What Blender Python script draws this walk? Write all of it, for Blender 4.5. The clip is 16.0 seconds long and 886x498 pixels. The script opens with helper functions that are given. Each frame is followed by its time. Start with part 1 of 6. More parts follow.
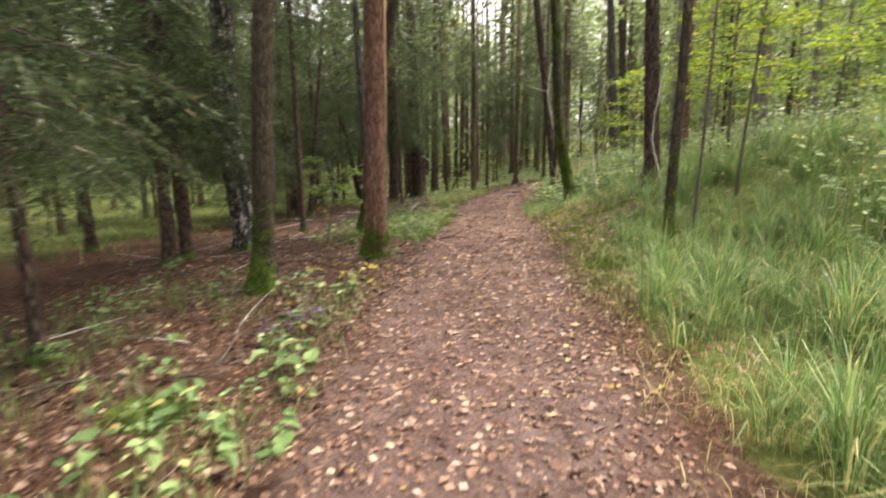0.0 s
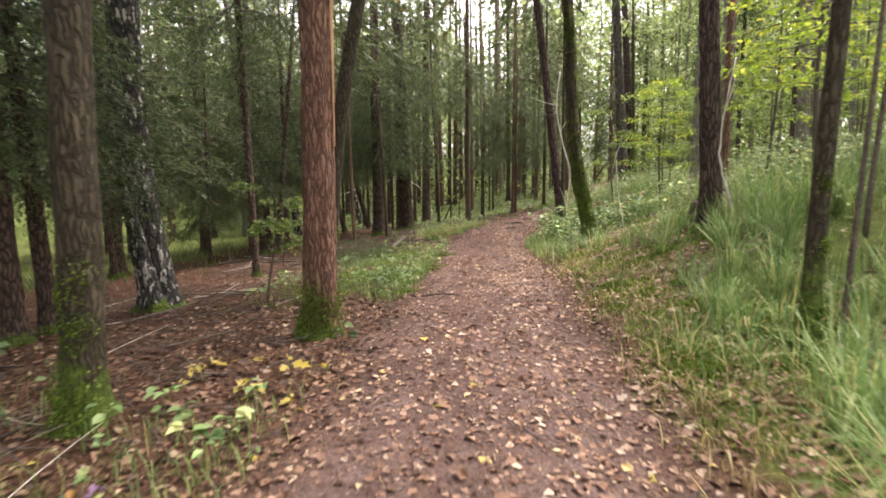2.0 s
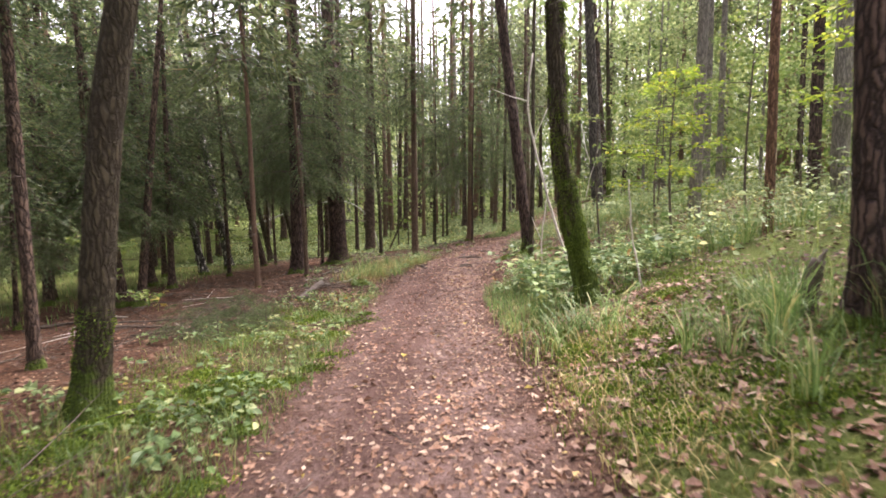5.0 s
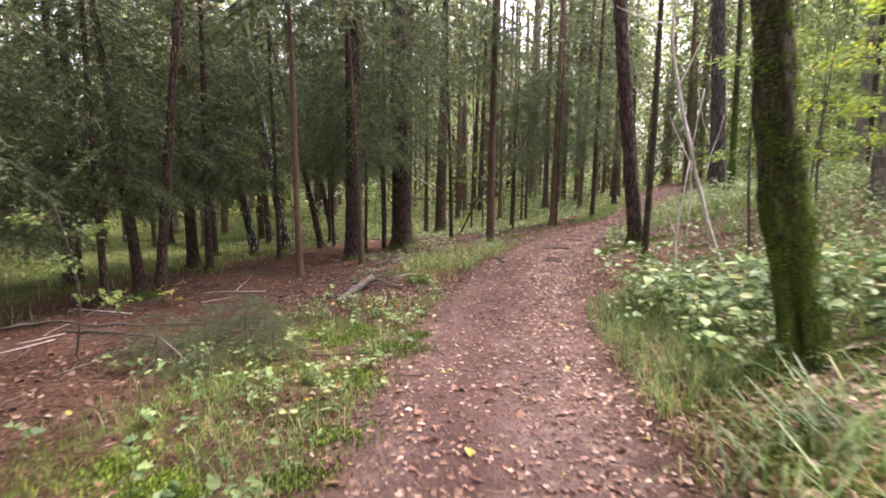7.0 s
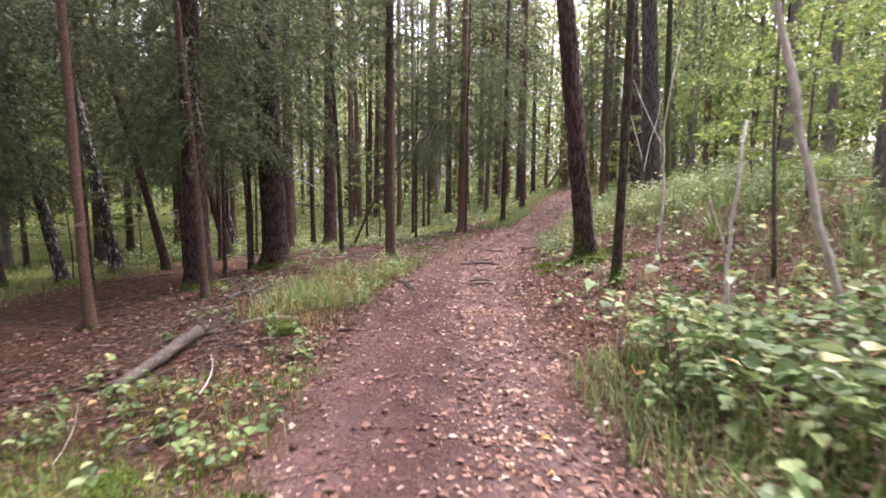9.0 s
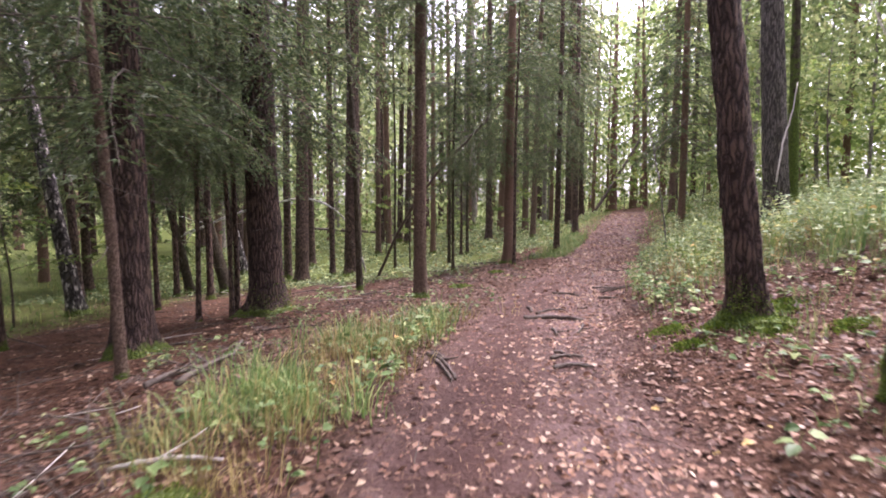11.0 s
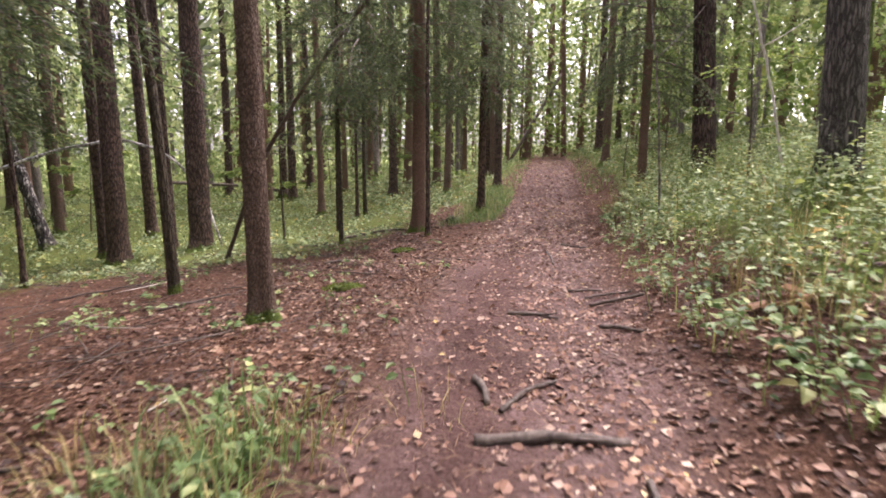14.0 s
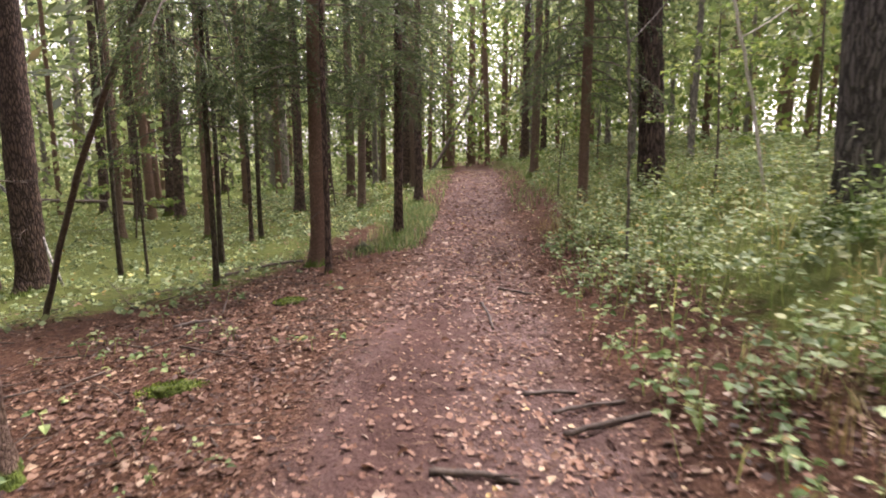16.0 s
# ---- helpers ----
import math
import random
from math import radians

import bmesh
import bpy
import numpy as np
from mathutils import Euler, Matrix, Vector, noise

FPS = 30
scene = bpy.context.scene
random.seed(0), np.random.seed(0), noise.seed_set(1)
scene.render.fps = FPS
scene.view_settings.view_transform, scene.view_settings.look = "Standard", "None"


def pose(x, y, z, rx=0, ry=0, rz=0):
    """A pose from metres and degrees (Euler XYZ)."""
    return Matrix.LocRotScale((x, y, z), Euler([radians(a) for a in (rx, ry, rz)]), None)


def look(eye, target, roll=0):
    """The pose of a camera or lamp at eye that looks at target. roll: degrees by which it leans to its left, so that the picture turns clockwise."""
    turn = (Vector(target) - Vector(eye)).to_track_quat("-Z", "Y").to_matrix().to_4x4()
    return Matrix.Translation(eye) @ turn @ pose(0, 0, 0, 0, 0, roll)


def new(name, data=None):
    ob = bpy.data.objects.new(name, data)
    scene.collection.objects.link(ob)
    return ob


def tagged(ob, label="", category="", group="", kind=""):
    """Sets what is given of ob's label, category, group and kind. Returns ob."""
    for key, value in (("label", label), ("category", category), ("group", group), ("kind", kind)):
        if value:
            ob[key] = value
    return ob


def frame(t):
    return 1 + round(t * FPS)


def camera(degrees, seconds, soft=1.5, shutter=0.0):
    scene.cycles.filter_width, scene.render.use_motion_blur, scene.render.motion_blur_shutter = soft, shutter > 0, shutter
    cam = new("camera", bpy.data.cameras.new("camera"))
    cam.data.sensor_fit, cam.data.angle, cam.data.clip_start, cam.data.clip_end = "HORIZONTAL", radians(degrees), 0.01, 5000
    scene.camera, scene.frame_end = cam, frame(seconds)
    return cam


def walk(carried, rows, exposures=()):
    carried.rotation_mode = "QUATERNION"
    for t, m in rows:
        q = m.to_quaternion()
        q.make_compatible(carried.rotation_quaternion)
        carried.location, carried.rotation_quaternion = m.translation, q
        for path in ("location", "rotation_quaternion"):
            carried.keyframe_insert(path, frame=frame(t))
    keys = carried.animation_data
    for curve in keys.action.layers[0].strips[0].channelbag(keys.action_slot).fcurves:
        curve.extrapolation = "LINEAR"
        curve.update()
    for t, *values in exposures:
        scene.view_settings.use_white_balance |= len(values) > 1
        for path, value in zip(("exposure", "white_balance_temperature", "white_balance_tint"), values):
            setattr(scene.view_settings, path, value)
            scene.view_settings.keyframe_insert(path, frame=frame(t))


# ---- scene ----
cam = camera(78.2, 16.0, soft=1.75, shutter=0.5)
METRES, EYE = 22.7, 1.5
ROWS = [
    (0.0, 0.0, 0.0, 0.0, -0.15, -10.68, 0.79),
    (0.5, 0.0022, 0.0282, -0.0009, -4.76, -8.66, 0.95),
    (1.0, 0.0015, 0.0573, -0.0026, 0.84, -8.68, 0.85),
    (1.5, 0.0054, 0.0876, -0.0028, -7.65, -6.51, 0.97),
    (2.0, 0.0065, 0.1165, -0.0036, -0.72, -7.84, 1.0),
    (2.5, 0.0105, 0.1497, -0.0029, -4.21, -6.24, 0.99),
    (3.0, 0.0146, 0.179, -0.0021, -3.92, -5.03, 1.15),
    (3.5, 0.0197, 0.2107, -0.002, -5.05, -5.29, 0.98),
    (4.0, 0.0268, 0.239, -0.0017, -9.08, -5.8, 1.1),
    (4.2, 0.0285, 0.2505, -0.0017, -6.3, -5.7, 1.1),
    (6.3, 0.0395, 0.361, -0.0001, -3.8, -6.9, -0.1),
    (6.5, 0.0389, 0.3735, -0.0006, 1.1, -7.95, -0.21),
    (7.0, 0.0362, 0.4084, -0.005, 2.76, -8.02, -0.48),
    (7.5, 0.0327, 0.443, -0.0064, 4.08, -5.61, -0.46),
    (8.0, 0.0358, 0.4807, -0.0109, -0.82, -8.64, -0.57),
    (8.2, 0.0365, 0.4952, -0.0118, -6.4, -7.9, -0.5),
    (10.3, 0.0435, 0.648, -0.0216, -9.8, -6.6, 0.03),
    (10.5, 0.0442, 0.6623, -0.0218, -10.92, -4.83, 0.03),
    (11.0, 0.0489, 0.6971, -0.0225, -4.5, -4.66, 0.01),
    (11.5, 0.0539, 0.7336, -0.0231, -9.22, -1.22, -0.0),
    (12.0, 0.0548, 0.7659, -0.0223, -6.97, -4.18, 0.04),
    (12.5, 0.0579, 0.7996, -0.022, -10.77, -7.83, -0.07),
    (13.0, 0.0657, 0.8286, -0.0228, -12.37, -10.93, -0.06),
    (13.5, 0.0745, 0.859, -0.0247, -11.9, -11.52, 0.02),
    (14.0, 0.0838, 0.8863, -0.0257, -14.24, -9.97, -0.02),
    (14.5, 0.0915, 0.9109, -0.0225, -9.18, -9.48, 0.03),
    (15.0, 0.101, 0.9354, -0.0205, -18.26, -8.15, -0.07),
    (15.5, 0.1116, 0.9524, -0.0195, -23.7, -10.0, 0.06),
    (16.0, 0.1189, 0.9734, -0.0205, -22.2, -9.25, 0.0),
]
walk(cam, [(t, pose(0, 0, EYE) @ pose(METRES * x, METRES * y, METRES * z, 90 + pitch, roll, yaw)) for t, x, y, z, yaw, pitch, roll in ROWS],
     exposures=[(0, 2.2, 6900, 15), (3.5, 2.4, 6700, 22), (6.5, 2.46, 6450, 29), (11, 2.6, 6100, 38), (16, 2.44, 6600, 31)])

# ---- light: an overcast afternoon above the wood ----
SUN_UP, SUN_ROUND = radians(60), radians(58)
world = bpy.data.worlds.new("overcast_sky")
scene.world = world
world.use_nodes = True
wn, wl = world.node_tree.nodes, world.node_tree.links
sky = wn.new("ShaderNodeTexSky")
sky.sky_type, sky.sun_disc = "NISHITA", False
sky.sun_elevation, sky.sun_rotation = SUN_UP, SUN_ROUND
sky.dust_density, sky.air_density = 4.0, 1.0
pale = wn.new("ShaderNodeHueSaturation")
pale.inputs["Saturation"].default_value = 0.22
wl.new(sky.outputs[0], pale.inputs["Color"])
wl.new(pale.outputs[0], wn["Background"].inputs["Color"])
wn["Background"].inputs["Strength"].default_value = 0.15

sun = new("sun", bpy.data.lights.new("sun", "SUN"))
sun.data.energy, sun.data.angle, sun.data.color = 1.5, radians(25), (1.0, 0.95, 0.87)
sun_way = Vector((math.sin(SUN_ROUND) * math.cos(SUN_UP), math.cos(SUN_ROUND) * math.cos(SUN_UP), math.sin(SUN_UP)))
sun.matrix_world = look(sun_way * 60, (0, 0, 0))


# ---- materials ----
def shader(name):
    m = bpy.data.materials.new(name)
    m.use_nodes = True
    return m, m.node_tree.nodes, m.node_tree.links, m.node_tree.nodes["Principled BSDF"]


def ramp_node(nodes, stops, interpolation="LINEAR"):
    r = nodes.new("ShaderNodeValToRGB")
    r.color_ramp.interpolation = interpolation
    e = r.color_ramp.elements
    while len(e) < len(stops):
        e.new(0.5)
    for k, (p, c) in zip(e, stops):
        k.position, k.color = p, (*c, 1)
    return r


def noise_node(nodes, links, coord, scale, detail=4, stretch=None, rough=0.6):
    n = nodes.new("ShaderNodeTexNoise")
    n.inputs["Scale"].default_value, n.inputs["Detail"].default_value = scale, detail
    n.inputs["Roughness"].default_value = rough
    if stretch:
        mp = nodes.new("ShaderNodeMapping")
        mp.inputs["Scale"].default_value = stretch
        links.new(coord, mp.inputs["Vector"])
        coord = mp.outputs[0]
    links.new(coord, n.inputs["Vector"])
    return n


def mix_node(nodes, links, fac, a, b, blend="MIX"):
    """Colours a and b may be sockets or triples; so may fac be a socket or a number."""
    x = nodes.new("ShaderNodeMix")
    x.data_type, x.blend_type = "RGBA", blend
    for sock, val in ((x.inputs[0], fac), (x.inputs[6], a), (x.inputs[7], b)):
        if isinstance(val, (int, float)):
            sock.default_value = val
        elif isinstance(val, tuple):
            sock.default_value = (*val, 1)
        else:
            links.new(val, sock)
    return x.outputs[2]


def mask_node(nodes, links, value, low, high):
    """0 under low, 1 over high."""
    r = nodes.new("ShaderNodeMapRange")
    r.interpolation_type = "SMOOTHSTEP"
    r.inputs[1].default_value, r.inputs[2].default_value = low, high
    links.new(value, r.inputs[0])
    return r.outputs[0]


def bump_node(nodes, links, height, strength, distance, shade):
    b = nodes.new("ShaderNodeBump")
    b.inputs["Strength"].default_value, b.inputs["Distance"].default_value = strength, distance
    links.new(height, b.inputs["Height"])
    links.new(b.outputs[0], shade.inputs["Normal"])


def bark_material(name, deep, mid, high, plate=16.0, stretch=0.28, depth=0.025, moss=0.0, patches=None):
    m, n, l, s = shader(name)
    co = n.new("ShaderNodeTexCoord").outputs["Object"]
    warp = noise_node(n, l, co, 5, 5)
    add = n.new("ShaderNodeVectorMath")
    add.operation = "MULTIPLY_ADD"
    add.inputs[1].default_value = (0.1, 0.1, 0.1)
    l.new(warp.outputs["Color"], add.inputs[0])
    l.new(co, add.inputs[2])
    mp = n.new("ShaderNodeMapping")
    mp.inputs["Scale"].default_value = (1, 1, stretch)
    l.new(add.outputs[0], mp.inputs["Vector"])
    v = n.new("ShaderNodeTexVoronoi")
    v.feature = "DISTANCE_TO_EDGE"
    v.inputs["Scale"].default_value = plate
    l.new(mp.outputs[0], v.inputs["Vector"])
    crack = mask_node(n, l, v.outputs["Distance"], -0.05, 0.3)
    fine = noise_node(n, l, co, 55, 5, (1, 1, 0.35))
    broad = noise_node(n, l, co, 3.2, 3)
    tone = ramp_node(n, [(0.25, mid), (0.75, high)])
    l.new(broad.outputs[0], tone.inputs[0])
    c = mix_node(n, l, 0.55, tone.outputs[0], fine.outputs[0], "OVERLAY")
    c = mix_node(n, l, crack, deep, c)
    if patches:
        pn = noise_node(n, l, co, 15, 3, (1, 1, 0.4))
        c = mix_node(n, l, mask_node(n, l, pn.outputs[0], 0.56, 0.61), c, patches)
    at = n.new("ShaderNodeAttribute")
    at.attribute_name = "moss"
    mn = noise_node(n, l, co, 9, 5)
    su = n.new("ShaderNodeMath")
    su.operation = "ADD"
    l.new(at.outputs["Fac"], su.inputs[0])
    l.new(mn.outputs[0], su.inputs[1])
    mossy = mask_node(n, l, su.outputs[0], 1.02 - moss, 1.22 - moss)
    mcol = ramp_node(n, [(0.3, (0.025, 0.045, 0.008)), (0.7, (0.12, 0.17, 0.025))])
    l.new(noise_node(n, l, co, 45, 4).outputs[0], mcol.inputs[0])
    c = mix_node(n, l, mossy, c, mcol.outputs[0])
    l.new(c, s.inputs["Base Color"])
    s.inputs["Roughness"].default_value = 0.88
    s.inputs["Specular IOR Level"].default_value = 0.25
    h = mix_node(n, l, 0.35, crack, fine.outputs[0])
    bump_node(n, l, h, 1.0, depth, s)
    return m


def foliage_material(name, stops, through_light=0.4, rough=0.5):
    """Leaf colour differs from leaf to leaf and, more broadly, from bough to bough."""
    m, n, l, s = shader(name)
    g = n.new("ShaderNodeNewGeometry")
    r = ramp_node(n, stops)
    l.new(g.outputs["Random Per Island"], r.inputs[0])
    co = n.new("ShaderNodeTexCoord").outputs["Object"]
    big = ramp_node(n, [(0.3, (0.62, 0.62, 0.62)), (0.7, (1.25, 1.25, 1.15))])
    l.new(noise_node(n, l, co, 1.1, 2).outputs[0], big.inputs[0])
    c = mix_node(n, l, 1.0, r.outputs[0], big.outputs[0], "MULTIPLY")
    l.new(c, s.inputs["Base Color"])
    s.inputs["Roughness"].default_value = rough
    s.inputs["Specular IOR Level"].default_value = 0.35
    t = n.new("ShaderNodeBsdfTranslucent")
    l.new(c, t.inputs["Color"])
    mx = n.new("ShaderNodeMixShader")
    mx.inputs[0].default_value = through_light
    l.new(s.outputs[0], mx.inputs[1])
    l.new(t.outputs[0], mx.inputs[2])
    l.new(mx.outputs[0], n["Material Output"].inputs["Surface"])
    return m


def plain_material(name, a, b, scale=12, stretch=None, rough=0.8, depth=0.01):
    m, n, l, s = shader(name)
    co = n.new("ShaderNodeTexCoord").outputs["Object"]
    nz = noise_node(n, l, co, scale, 6, stretch)
    r = ramp_node(n, [(0.3, a), (0.7, b)])
    l.new(nz.outputs[0], r.inputs[0])
    big = noise_node(n, l, co, scale * 0.18, 2)
    c = mix_node(n, l, 0.4, r.outputs[0], big.outputs[0], "OVERLAY")
    l.new(c, s.inputs["Base Color"])
    s.inputs["Roughness"].default_value = rough
    bump_node(n, l, nz.outputs[0], 0.8, depth, s)
    return m


def forest_floor_material():
    """Earth, needle litter and moss, mixed by the mesh's mask: red path, green moss and grass, blue dark trodden track."""
    m, n, l, s = shader("forest_floor")
    co = n.new("ShaderNodeTexCoord").outputs["Object"]
    at = n.new("ShaderNodeAttribute")
    at.attribute_name = "mask"
    sp = n.new("ShaderNodeSeparateColor")
    l.new(at.outputs["Color"], sp.inputs[0])
    fine = noise_node(n, l, co, 60, 8, None, 0.75)
    mid = noise_node(n, l, co, 5.5, 5)
    broad = noise_node(n, l, co, 0.9, 3)
    v = n.new("ShaderNodeTexVoronoi")
    v.inputs["Scale"].default_value = 30
    l.new(co, v.inputs["Vector"])
    litter = ramp_node(n, [(0.1, (0.02, 0.011, 0.007)), (0.45, (0.072, 0.038, 0.024)), (0.75, (0.145, 0.08, 0.05)), (1.0, (0.25, 0.16, 0.105))])
    l.new(mix_node(n, l, 0.5, v.outputs["Color"], fine.outputs[0]), litter.inputs[0])
    earth = ramp_node(n, [(0.3, (0.05, 0.031, 0.026)), (0.5, (0.145, 0.095, 0.083)), (0.72, (0.29, 0.215, 0.195))])
    l.new(mix_node(n, l, 0.5, mid.outputs[0], fine.outputs[0]), earth.inputs[0])
    green = ramp_node(n, [(0.25, (0.03, 0.04, 0.012)), (0.5, (0.09, 0.115, 0.03)), (0.8, (0.2, 0.21, 0.06))])
    l.new(mix_node(n, l, 0.55, mid.outputs[0], fine.outputs[0]), green.inputs[0])
    dark = mix_node(n, l, sp.outputs[2], earth.outputs[0], mix_node(n, l, 0.92, earth.outputs[0], (0.085, 0.048, 0.04)))
    c = mix_node(n, l, sp.outputs[0], litter.outputs[0], dark)
    su = n.new("ShaderNodeMath")
    su.operation = "MULTIPLY_ADD"
    su.inputs[1].default_value = 0.9
    l.new(mid.outputs[0], su.inputs[0])
    l.new(sp.outputs[1], su.inputs[2])
    c = mix_node(n, l, mask_node(n, l, su.outputs[0], 0.72, 1.0), c, green.outputs[0])
    tone = ramp_node(n, [(0.3, (0.75, 0.75, 0.75)), (0.7, (1.2, 1.2, 1.2))])
    l.new(broad.outputs[0], tone.inputs[0])
    c = mix_node(n, l, 1.0, c, tone.outputs[0], "MULTIPLY")
    l.new(c, s.inputs["Base Color"])
    s.inputs["Roughness"].default_value = 0.85
    s.inputs["Specular IOR Level"].default_value = 0.08
    bump_node(n, l, mix_node(n, l, 0.5, v.outputs["Distance"], fine.outputs[0]), 1.0, 0.045, s)
    return m


FLOOR = forest_floor_material()
PINE = bark_material("pine_bark", (0.075, 0.04, 0.028), (0.17, 0.088, 0.058), (0.29, 0.165, 0.112), 27, 0.15, 0.025)
SPRUCE = bark_material("spruce_bark", (0.02, 0.014, 0.011), (0.085, 0.056, 0.042), (0.17, 0.115, 0.085), 26, 0.22, 0.02)
REDSPRUCE = bark_material("reddish_spruce_bark", (0.095, 0.058, 0.04), (0.14, 0.086, 0.058), (0.22, 0.145, 0.098), 50, 0.3, 0.008)
RIBBED = bark_material("ribbed_bark", (0.016, 0.011, 0.01), (0.068, 0.043, 0.034), (0.145, 0.098, 0.078), 25, 0.14, 0.03)
DARKGREY = bark_material("dark_grey_bark", (0.022, 0.019, 0.016), (0.09, 0.078, 0.068), (0.18, 0.16, 0.14), 30, 0.1, 0.03)
DULLBROWN = bark_material("dull_brown_bark", (0.06, 0.038, 0.027), (0.125, 0.083, 0.057), (0.2, 0.145, 0.105), 48, 0.35, 0.012, 0.08)
GREYBARK = bark_material("grey_bark", (0.1, 0.088, 0.075), (0.18, 0.16, 0.138), (0.29, 0.265, 0.23), 26, 0.13, 0.02)
MOSSBARK = bark_material("mossy_bark", (0.028, 0.022, 0.014), (0.058, 0.045, 0.028), (0.105, 0.086, 0.054), 30, 0.16, 0.025, 0.24)
BIRCH = bark_material("birch_bark", (0.015, 0.013, 0.012), (0.05, 0.045, 0.04), (0.12, 0.11, 0.1), 14, 0.4, 0.025, 0.0, (0.42, 0.4, 0.35))
WHITEBIRCH = bark_material("white_birch_bark", (0.1, 0.09, 0.08), (0.5, 0.48, 0.45), (0.72, 0.7, 0.67), 9, 1.5, 0.01, 0.0, (0.75, 0.73, 0.7))
RAWWOOD = plain_material("peeled_wood", (0.26, 0.125, 0.06), (0.44, 0.26, 0.14), 14, (1, 1, 0.15), 0.6)
DEADPALE = plain_material("bleached_dead_wood", (0.32, 0.28, 0.24), (0.58, 0.54, 0.48), 20, (1, 1, 1), 0.7)
DEADDARK = plain_material("damp_dead_wood", (0.04, 0.03, 0.024), (0.145, 0.115, 0.09), 25, (1, 1, 1), 0.8)
TWIG = plain_material("twig_bark", (0.035, 0.026, 0.02), (0.13, 0.1, 0.075), 30)
MOSS = plain_material("cushion_moss", (0.035, 0.052, 0.009), (0.12, 0.16, 0.027), 60, None, 0.95, 0.02)
STONE = plain_material("mossy_stone", (0.02, 0.03, 0.012), (0.08, 0.09, 0.05), 25, None, 0.9, 0.03)
NEEDLES = foliage_material("spruce_needles", [(0, (0.036, 0.062, 0.024)), (0.5, (0.082, 0.124, 0.05)), (0.88, (0.155, 0.2, 0.082)), (1, (0.19, 0.135, 0.075))], 0.4)
# Paler copy of the spruce needles, with distance haze put into the colour.
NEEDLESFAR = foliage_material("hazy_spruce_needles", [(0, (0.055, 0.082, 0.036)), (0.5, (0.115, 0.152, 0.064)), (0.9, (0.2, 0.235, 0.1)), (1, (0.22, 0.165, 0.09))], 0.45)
YELLOWLEAF = foliage_material("yellow_green_leaves", [(0, (0.13, 0.21, 0.03)), (0.6, (0.27, 0.37, 0.045)), (0.92, (0.4, 0.45, 0.055)), (1, (0.55, 0.48, 0.06))], 0.55)
GREENLEAF = foliage_material("beech_leaves", [(0, (0.08, 0.135, 0.035)), (0.6, (0.17, 0.245, 0.065)), (1, (0.31, 0.35, 0.1))], 0.55)
PALELEAF = foliage_material("bramble_leaves", [(0, (0.08, 0.14, 0.05)), (0.55, (0.16, 0.25, 0.09)), (0.85, (0.27, 0.36, 0.15)), (0.97, (0.42, 0.45, 0.19)), (1, (0.4, 0.2, 0.06))], 0.3, 0.48)
MINTLEAF = foliage_material("pale_woodland_leaves", [(0, (0.14, 0.2, 0.1)), (0.5, (0.28, 0.365, 0.195)), (0.85, (0.4, 0.475, 0.25)), (0.97, (0.5, 0.5, 0.19)), (1, (0.42, 0.24, 0.08))], 0.28, 0.6)
GRASS = foliage_material("long_grass", [(0, (0.085, 0.16, 0.05)), (0.6, (0.18, 0.285, 0.09)), (0.88, (0.32, 0.38, 0.15)), (1, (0.48, 0.4, 0.18))], 0.45)
DRYGRASS = foliage_material("dry_grass", [(0, (0.16, 0.13, 0.045)), (0.6, (0.3, 0.24, 0.09)), (1, (0.45, 0.37, 0.17))], 0.35)
LITTER = foliage_material("fallen_leaves", [(0, (0.08, 0.039, 0.026)), (0.3, (0.16, 0.08, 0.052)), (0.62, (0.25, 0.14, 0.094)), (0.86, (0.35, 0.23, 0.17)), (0.97, (0.48, 0.38, 0.3)), (1, (0.46, 0.34, 0.12))], 0.15, 0.6)
NEEDLELITTER = foliage_material("fallen_needles", [(0, (0.07, 0.037, 0.022)), (0.6, (0.2, 0.115, 0.07)), (1, (0.4, 0.27, 0.17))], 0.1, 0.7)
# Damp brown leaves, darkened further: the dimness on the left is in the colour.
BROWNLITTER = foliage_material("damp_shaded_brown_leaves", [(0, (0.034, 0.016, 0.01)), (0.4, (0.088, 0.043, 0.026)), (0.72, (0.165, 0.087, 0.054)), (0.92, (0.25, 0.155, 0.105)), (1, (0.42, 0.32, 0.23))], 0.12, 0.6)
# Broad leaves lightened so that the far wood's bright haze is in their colour.
FARLEAF = foliage_material("hazed_pale_leaves", [(0, (0.15, 0.22, 0.08)), (0.6, (0.28, 0.36, 0.15)), (1, (0.44, 0.48, 0.22))], 0.6)
YELLOWLITTER = foliage_material("yellow_maple_leaves", [(0, (0.36, 0.27, 0.04)), (1, (0.52, 0.44, 0.14))], 0.3)
MOSSTUFT = foliage_material("moss_tufts", [(0, (0.045, 0.08, 0.012)), (0.6, (0.12, 0.19, 0.022)), (1, (0.22, 0.28, 0.04))], 0.2, 0.9)
FLOWER = foliage_material("violet_petals", [(0, (0.13, 0.07, 0.14)), (1, (0.26, 0.16, 0.27))], 0.3)


